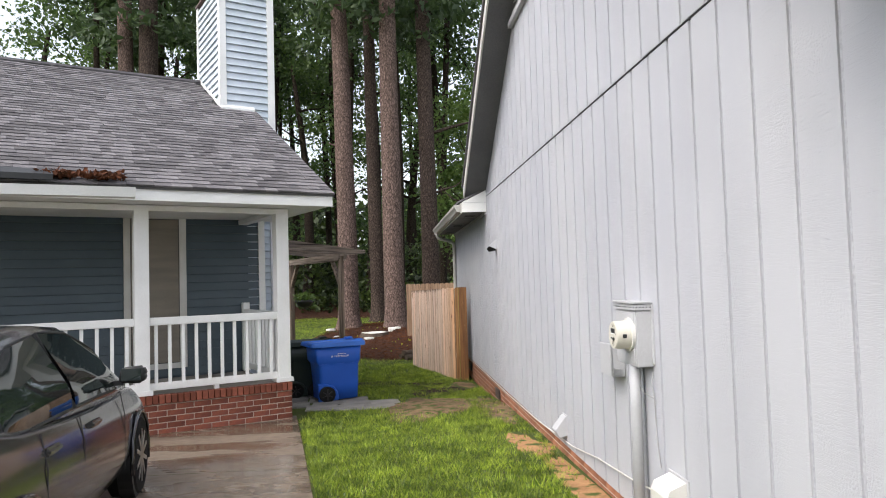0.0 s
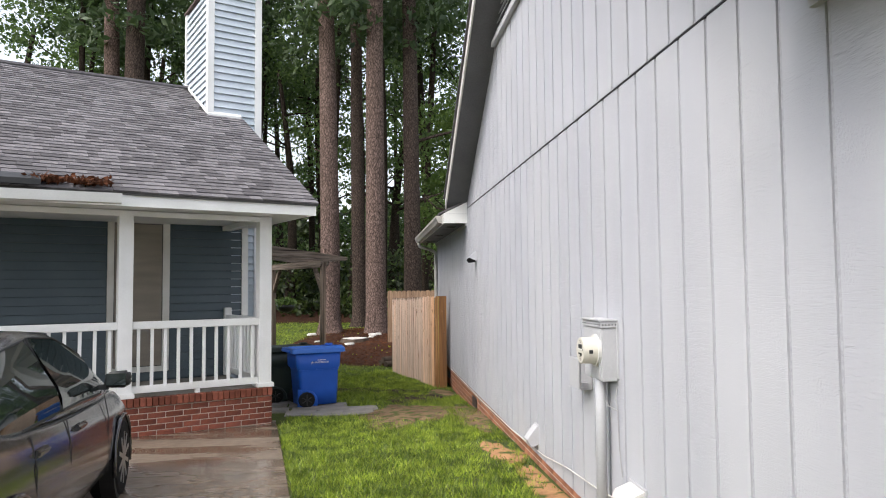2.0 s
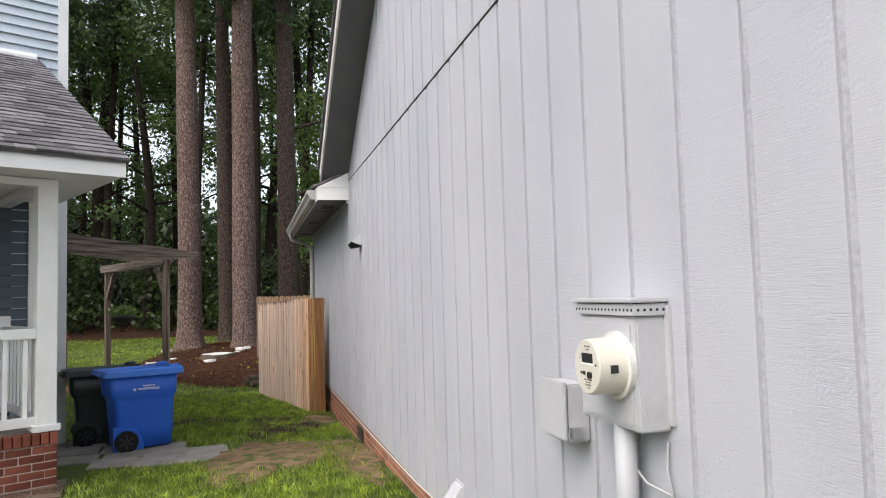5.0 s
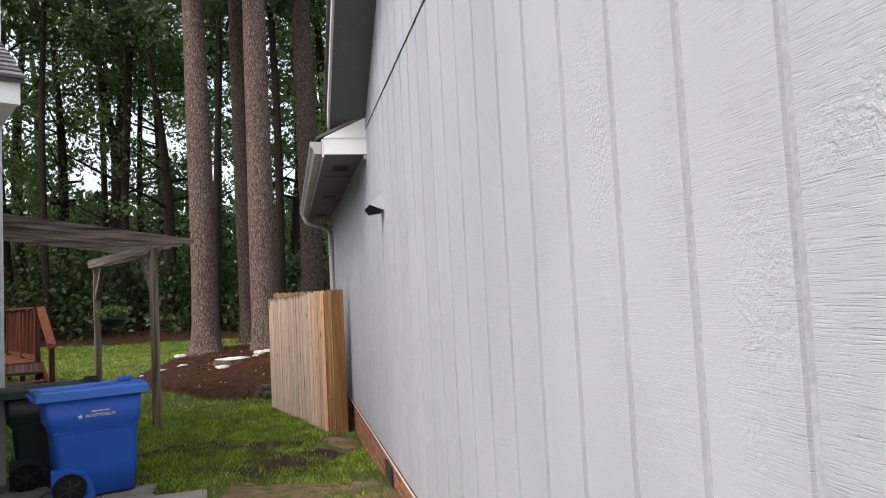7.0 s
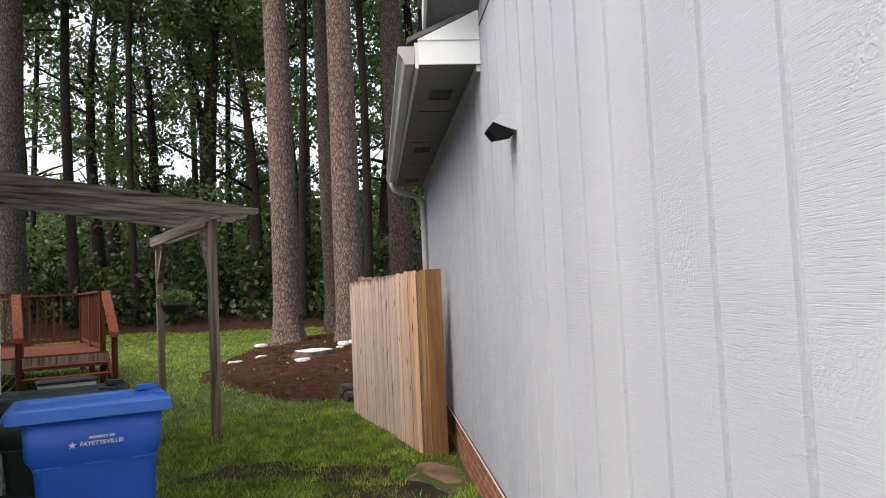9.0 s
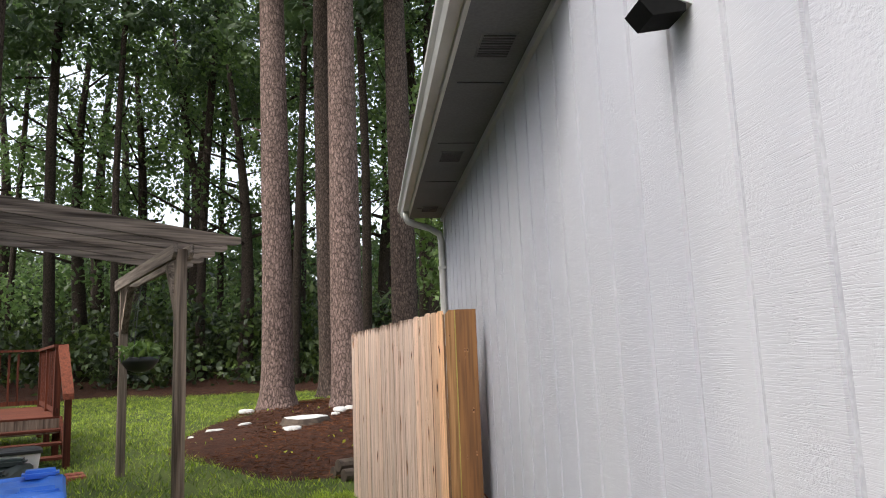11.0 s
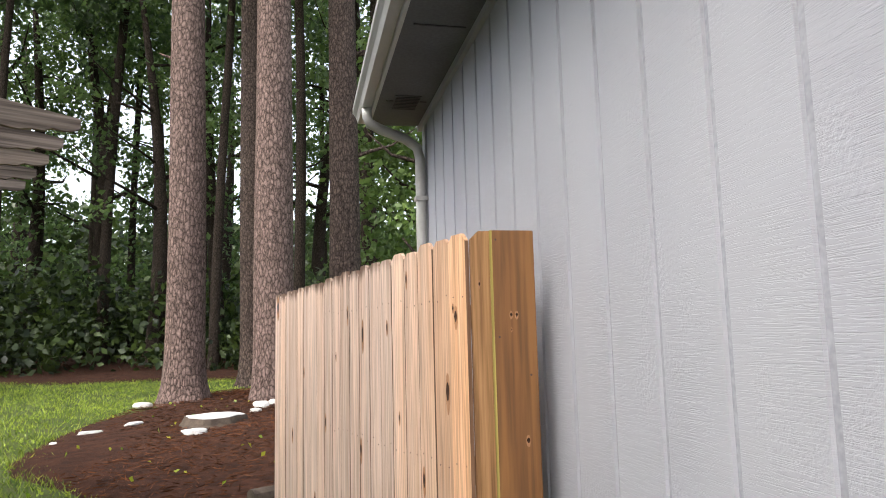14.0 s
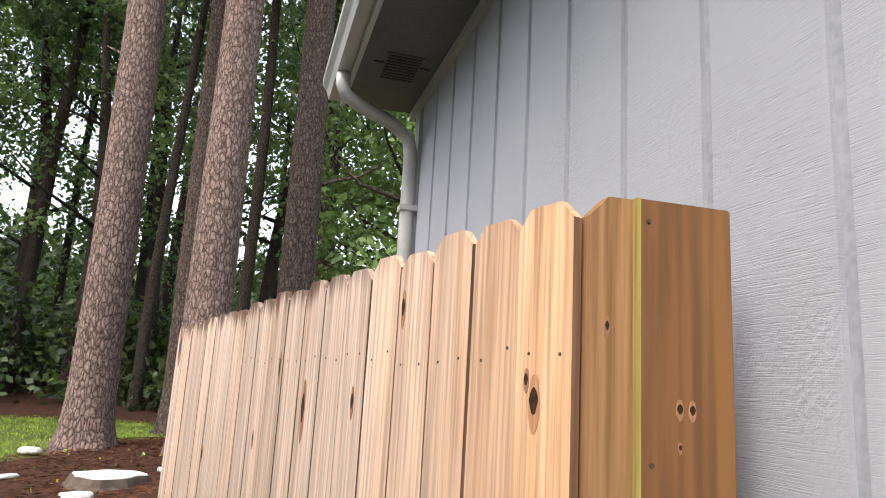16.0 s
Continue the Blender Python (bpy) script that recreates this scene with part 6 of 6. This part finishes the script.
for _ in range(420):
    x, y = rgu.uniform(-26, 6), rgu.uniform(34.5, 50)
    h = rgu.uniform(0.3, 3.0) * (0.55 if y < 37 else 1.0)
    pts.append((x, y, float(ground_z(x, y)) + h))
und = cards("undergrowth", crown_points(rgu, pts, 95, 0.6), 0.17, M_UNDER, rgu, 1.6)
tagged(new("undergrowth", und), "dense green undergrowth below the trees, coloured dark for shade", "bushes", kind="stuff")
pts = []
for _ in range(520):
    x, y = rgu.uniform(-45, 16), rgu.uniform(58, 72)
    pts.append((x, y, float(ground_z(x, y)) + rgu.uniform(0.5, 8.5)))
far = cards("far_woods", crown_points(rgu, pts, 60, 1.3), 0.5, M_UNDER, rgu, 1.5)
tagged(new("far_woods", far), "far woodland foliage", "woods", kind="stuff")

pts = []
for _ in range(140):
    x, y = rgu.uniform(-28, 8), rgu.uniform(40, 54)
    pts.append((x, y, float(ground_z(x, y)) + rgu.uniform(2.0, 7.5)))
tagged(new("understorey", cards("understorey", crown_points(rgu, pts, 120, 0.75), 0.16, M_LEAF, rgu, 1.6)), "loose leafy understorey among the trunks", "foliage", kind="stuff")

# shrub with yellow-green leaves by the wall
SH = thing("shrub", pose(1.22, 1.5, float(ground_z(1.2, 1.5))), "yellow-green leafy shrub by the grey wall", "shrub")
rgs = np.random.default_rng(41)
tips = []
for k in range(30):
    a, ln = rgs.uniform(0, 6.28), rgs.uniform(1.1, 1.55)
    sp = rgs.uniform(0.08, 0.25)
    p = [(0.03 * math.cos(a), 0.03 * math.sin(a), 0), (sp * 0.5 * math.cos(a), sp * 0.5 * math.sin(a), ln * 0.5), (sp * math.cos(a), sp * math.sin(a), ln)]
    bm = bmesh.new()
    tube(bm, p, [0.012, 0.008, 0.004], 6)
    part("stem", bm, M_BARK2, SH)
    for q in np.linspace(0.2, 1, 16):
        tips.append((sp * q * math.cos(a), sp * q * math.sin(a), ln * q))
tp = np.repeat(np.array(tips), 5, axis=0)
part("leaves", cards("leaves", tp + rgs.normal(size=tp.shape) * 0.025, 0.046, M_SHRUB, rgs, 1.7, 0.3), None, SH, "yellow-green young leaves")

# white-painted stump and stones in the straw bed
def rock(name, x, y, sx, sy, sz, seed, material, label, cat, sink=0.3):
    rg = np.random.default_rng(seed)
    bm = bmesh.new()
    bmesh.ops.create_icosphere(bm, subdivisions=3, radius=1)
    for v in bm.verts:
        k = 1 + 0.3 * noise.noise(v.co * 1.6 + Vector((seed, 0, 0))) + 0.06 * noise.noise(v.co * 4 + Vector((0, seed, 0)))
        v.co *= k
        v.co.z = max(min(v.co.z, 0.62), -0.6)
    bmesh.ops.scale(bm, vec=(sx, sy, sz), verts=bm.verts[:])
    o = solo(name, bm, material, label, cat, smooth=True, group="pale stones in the straw bed")
    o.matrix_basis = pose(x, y, bed_z(x, y) + sz * (0.6 - sink), 0, 0, rg.uniform(0, 360))
    return o


def bed_z(x, y):
    r2 = ((x - 0.6) / 3.1) ** 2 + ((y - 23.6) / 5.6) ** 2
    return float(ground_z(x, y)) + 0.03 + 0.14 * max(0, 1 - r2)


STP = thing("tree_stump", pose(-0.45, 22.7, bed_z(-0.45, 22.7)) @ Matrix.Diagonal((1.1, 1.1, 0.62, 1)), "low cut stump with a white top in the straw", "tree stump")
bm = bmesh.new()
tube(bm, [(0, 0, -0.1), (0, 0, 0.02), (0, 0, 0.15)], [0.46, 0.39, 0.36], 30)
for v in bm.verts:
    v.co.xy *= 1 + 0.09 * math.sin(3 * math.atan2(v.co.y, v.co.x)) + 0.05 * math.sin(7 * math.atan2(v.co.y, v.co.x) + 1)
part("stump", bm, M_STUMP, STP, "dark rough stump side")
bm = bmesh.new()
tube(bm, [(0, 0, 0.151), (0.0, 0, 0.17), (0.0, 0, 0.178)], [0.345, 0.34, 0.28], 30)
for v in bm.verts:
    v.co.xy *= 1 + 0.09 * math.sin(3 * math.atan2(v.co.y, v.co.x)) + 0.05 * math.sin(7 * math.atan2(v.co.y, v.co.x) + 1)
    v.co.z += 0.012 * math.sin(9 * v.co.x + 4 * v.co.y)
part("top", bm, M_STONE, STP, "white top")
for i, (x, y, sx, sy, sz) in enumerate(((-0.6, 21.9, 0.17, 0.13, 0.06), (-2.05, 25.9, 0.17, 0.09, 0.08), (-2.1, 22.9, 0.06, 0.16, 0.05), (-2.35, 22.2, 0.05, 0.1, 0.04), (-1.65, 23.4, 0.13, 0.07, 0.05), (0.1, 24.2, 0.16, 0.12, 0.1), (0.3, 24.6, 0.12, 0.1, 0.08), (0.05, 23.6, 0.08, 0.07, 0.05))):
    rock("stone", x, y, sx, sy, sz, i + 3, M_STONE, "flat pale stone lying in the pine straw", "stone")
for j in range(3):
    bm = bmesh.new()
    tube(bm, [(-0.25, 0.14 * j, 0.07 + 0.1 * (j % 2)), (0.3, 0.02 + 0.14 * j, 0.07 + 0.1 * (j % 2))], 0.075, 10)
    o = solo("log", bm, M_STUMP, "short dark log lying behind the fence", "log", group="logs behind the fence")
    o.matrix_basis = pose(0.62, 18.3, float(ground_z(0.62, 18.3)), 0, 0, 30)

# pine straw and fallen leaves
n = 16000
rs = np.random.default_rng(51)
a, q = rs.uniform(0, 6.28, n), np.sqrt(rs.uniform(0, 1, n))
px, py = 0.6 + 3.0 * q * np.cos(a), 23.6 + 5.4 * q * np.sin(a)
pz = ground_z(px, py) + 0.045 + 0.14 * np.clip(1 - q * q, 0, 1)
al = np.stack([rs.normal(size=n), rs.normal(size=n), rs.normal(size=n) * 0.12], 1)
tagged(new("pine_straw", cards("pine_straw", np.stack([px, py, pz], 1), 0.011, M_STRAW, rs, 9.0, 0, al * 3)), "loose brown pine straw", "pine straw", kind="stuff")
n = 90
a, q = rs.uniform(0, 6.28, n), np.sqrt(rs.uniform(0.1, 1, n))
px, py = 0.3 + 3.0 * q * np.cos(a), 22.6 + 5.0 * q * np.sin(a)
tagged(new("fallen_leaves", cards("fallen_leaves", np.stack([px, py, ground_z(px, py) + 0.06 + 0.14 * np.clip(1 - q * q, 0, 1)], 1), 0.045, M_SHRUB, rs, 1.4)), "yellow fallen leaves", "leaves", kind="stuff")


# ---- grass ----
def grass(name, n, x0, x1, y0, y1, h, w, seed, keep, label):
    rg = np.random.default_rng(seed)
    x, y = rg.uniform(x0, x1, n), rg.uniform(y0, y1, n)
    ok = keep(x, y)
    x, y = x[ok], y[ok]
    z = ground_z(x, y)
    m = len(x)
    hh = h * rg.uniform(0.45, 1.25, m)
    a = rg.uniform(0, 6.28, m)
    lean = rg.uniform(0.2, 1.3, m) * hh
    b = rg.uniform(0, 6.28, m)
    v = np.empty((m, 3, 3))
    sx, sy = np.cos(a) * w * 0.5, np.sin(a) * w * 0.5
    v[:, 0] = np.stack([x - sx, y - sy, z - 0.005], 1)
    v[:, 1] = np.stack([x + sx, y + sy, z - 0.005], 1)
    v[:, 2] = np.stack([x + lean * np.cos(b), y + lean * np.sin(b), z + hh], 1)
    me = bpy.data.meshes.new(name)
    me.vertices.add(m * 3)
    me.vertices.foreach_set("co", v.ravel())
    me.loops.add(m * 3)
    me.loops.foreach_set("vertex_index", np.arange(m * 3, dtype=np.int32))
    me.polygons.add(m)
    me.polygons.foreach_set("loop_start", np.arange(0, m * 3, 3, dtype=np.int32))
    me.update(calc_edges=True)
    me.materials.append(M_GRASS)
    return tagged(new(name, me), label, "grass", kind="stuff")


def lawn(x, y):
    edge = np.where(y > 5, -0.76 - 0.157 * (y - 7.07), -0.435) + 0.02
    ok = (x > np.where(y < 10.4, edge, -1.2)) | (y > 12.4)
    ok &= ~((x > 0.56 - 0.289 * (y - 17.45)) & (y > 14.7) & (y < 17.6))
    thin = np.sin(2.1 * x + 1.3) * np.sin(1.6 * y + 0.4) + 0.6 * np.sin(4.7 * x - 3.1 * y) + 0.4 * np.sin(9.1 * x + 7.3 * y)
    r = (np.sin(x * 1291.7 + y * 377.3) * 0.5 + 0.5)
    ok &= (r < 0.86 - 0.42 * (thin > 0.75) - 0.3 * ((y > 11.5) & (thin > 0.1)))
    for cx, cy, rx, ry, d in ((0.55, 11.0, 0.42, 0.85, 0.95), (0.55, 11.0, 0.6, 1.15, 0.55), (0.85, 13.2, 0.5, 0.5, 0.42), (-0.3, 14.4, 0.55, 0.3, 0.4), (0.55, 14.15, 0.5, 0.3, 0.4), (1.38, 8.1, 0.17, 0.5, 0.8), (1.38, 8.1, 0.28, 0.75, 0.4), (1.48, 10.6, 0.2, 1.6, 0.7), (1.36, 13.85, 0.26, 0.7, 0.85), (1.55, 5.6, 0.16, 1.8, 0.75)):
        ok &= ~((((x - cx) / rx) ** 2 + ((y - cy) / ry) ** 2 < 1) & (r < d))
    ok &= ((x - 0.6) / 3.0) ** 2 + ((y - 23.6) / 5.3) ** 2 > 1
    ok &= ~((x > -2.3) & (((x < 0.08) & (y > 11.05) & (y < 12.0)) | ((x < -0.38) & (y > 11.9) & (y < 12.5)) | ((x < -0.85) & (y > 12.4) & (y < 13.65))))
    return ok


grass("grass", 95000, -1.3, 1.62, 2.5, 9.5, 0.05, 0.011, 61, lawn, "short wet green grass beside the driveway")
grass("grass", 75000, -1.6, 1.62, 9.5, 17.6, 0.06, 0.0115, 62, lawn, "thin patchy grass between the houses")
grass("grass", 120000, -9.0, 1.5, 13.0, 34.0, 0.065, 0.017, 63, lawn, "mown back lawn grass")
grass("grass", 12000, -0.6, 1.62, -3.0, 2.5, 0.045, 0.009, 64, lawn, "short grass by the grey wall")

# ---- bricks and shingles ----
def brick_mesh(name, l, h, d, mat):
    bm = bmesh.new()
    box(bm, 0, l, 0, d, 0, h)
    bmesh.ops.bevel(bm, geom=bm.edges[:], offset=0.004, segments=1, affect="EDGES")
    return mesh_of(name, bm, mat)


# porch base: a rowlock cap over running courses
STR = brick_mesh("brick", 0.203, 0.062, 0.05, M_BRICK)
ROW = brick_mesh("brick", 0.062, 0.105, 0.12, M_BRICK)
u = -0.064
while u > -4.6:
    part("brick", ROW, None, PORCH, m=pose(u, -0.02, PT - 0.105 - 0.004 + rng.uniform(-0.002, 0.002)))
    u -= 0.074
course = 0
z = PT - 0.125 - 0.062
while z > -0.15:
    u = -0.203 - (0.107 if course % 2 else 0)
    while u > -4.6:
        part("brick", STR, None, PORCH, m=pose(u, 0.0, z))
        u -= 0.214
    if course % 2:
        part("brick", STR, None, PORCH, m=pose(-0.102, 0.002, z) @ Matrix.Diagonal((0.5, 1, 1, 1)))
    for k in range(6):
        part("brick", STR, None, PORCH, m=pose(0.0, 0.05 + k * 0.214 + (0.107 if course % 2 else 0), z, 0, 0, 90))
    course += 1
    z -= 0.0735

# foundation of the grey house
FBR = brick_mesh("brick", 0.203, 0.057, 0.05, M_BRICK_OLD)
rest = bmesh.new()
for course in range(8):
    z = SILL - 0.075 - course * 0.0677
    y = YFRONT + (0.107 if course % 2 else 0)
    while y < YEND - 0.2:
        if z > float(ground_z(WX, y)) - 0.1:
            if 5.3 < y < 16.0:
                part("brick", FBR, None, FOUND, m=pose(0.058 - 0.045, y - 6.0 + 0.203, z, 0, 0, -90))
            else:
                box(rest, WX + 0.013, WX + 0.058, y, y + 0.203, z, z + 0.057)
        y += 0.214
gpart("bricks", rest, M_BRICK_OLD, FOUND)["kind"] = "stuff"

# roof shingles of the blue house
ANG = math.degrees(math.atan(RS))
bm = bmesh.new()
prism(bm, [(0.0, 0.0), (0.0, 0.02), (0.17, 0.006), (0.17, 0.0)], "x", 0.002, 0.298)
SHM = mesh_of("shingle", bm, M_SHINGLE)
LN = math.hypot(RIDGE_V - EAVE_V, RIDGE_Z - EAVE_Z)
rv, rf = [], []
rk = random.Random(77)
row, count = 0, 0
d = -0.03
while d < LN - 0.1:
    u = 0.48
    while u > -9.5:
        w = rk.choice((0.12, 0.16, 0.2, 0.24, 0.3))
        u -= w
        vv = EAVE_V + d * math.cos(radians(ANG))
        zz = EAVE_Z + d * math.sin(radians(ANG)) + 0.003 + rk.uniform(0, 0.006)
        inside = -0.1 < u + 0.15 < 0.8 and vv + 0.1 > 2.96
        if not inside:
            mm = pose(u, vv, zz, ANG, 0, 0) @ Matrix.Diagonal((w / 0.3, 1, 1, 1))
            if u > -3.2 and row < 26 and count < 300:
                part("shingle", SHM, None, ROOF, m=mm)
                count += 1
            else:
                k = len(rv)
                for p in ((0.002, 0, 0), (0.298, 0, 0), (0.298, 0, 0.02), (0.002, 0, 0.02), (0.002, 0.17, 0.006), (0.298, 0.17, 0.006)):
                    rv.append(tuple(mm @ Vector(p)))
                rf += [(k, k + 1, k + 2, k + 3), (k + 3, k + 2, k + 5, k + 4)]
    row += 1
    d += 0.125
M_SHINGLE_ISLAND = M_SHINGLE.copy()
nt = M_SHINGLE_ISLAND.node_tree
geo = nt.nodes.new("ShaderNodeNewGeometry")
for l in list(nt.links):
    if l.from_node.bl_idname == "ShaderNodeObjectInfo":
        sock = l.to_socket
        nt.links.remove(l)
        nt.links.new(geo.outputs["Random Per Island"], sock)
me = flat_mesh("shingles", rv, rf, M_SHINGLE_ISLAND)
ob = part("shingles", me, None, ROOF)
ob["kind"] = "stuff"
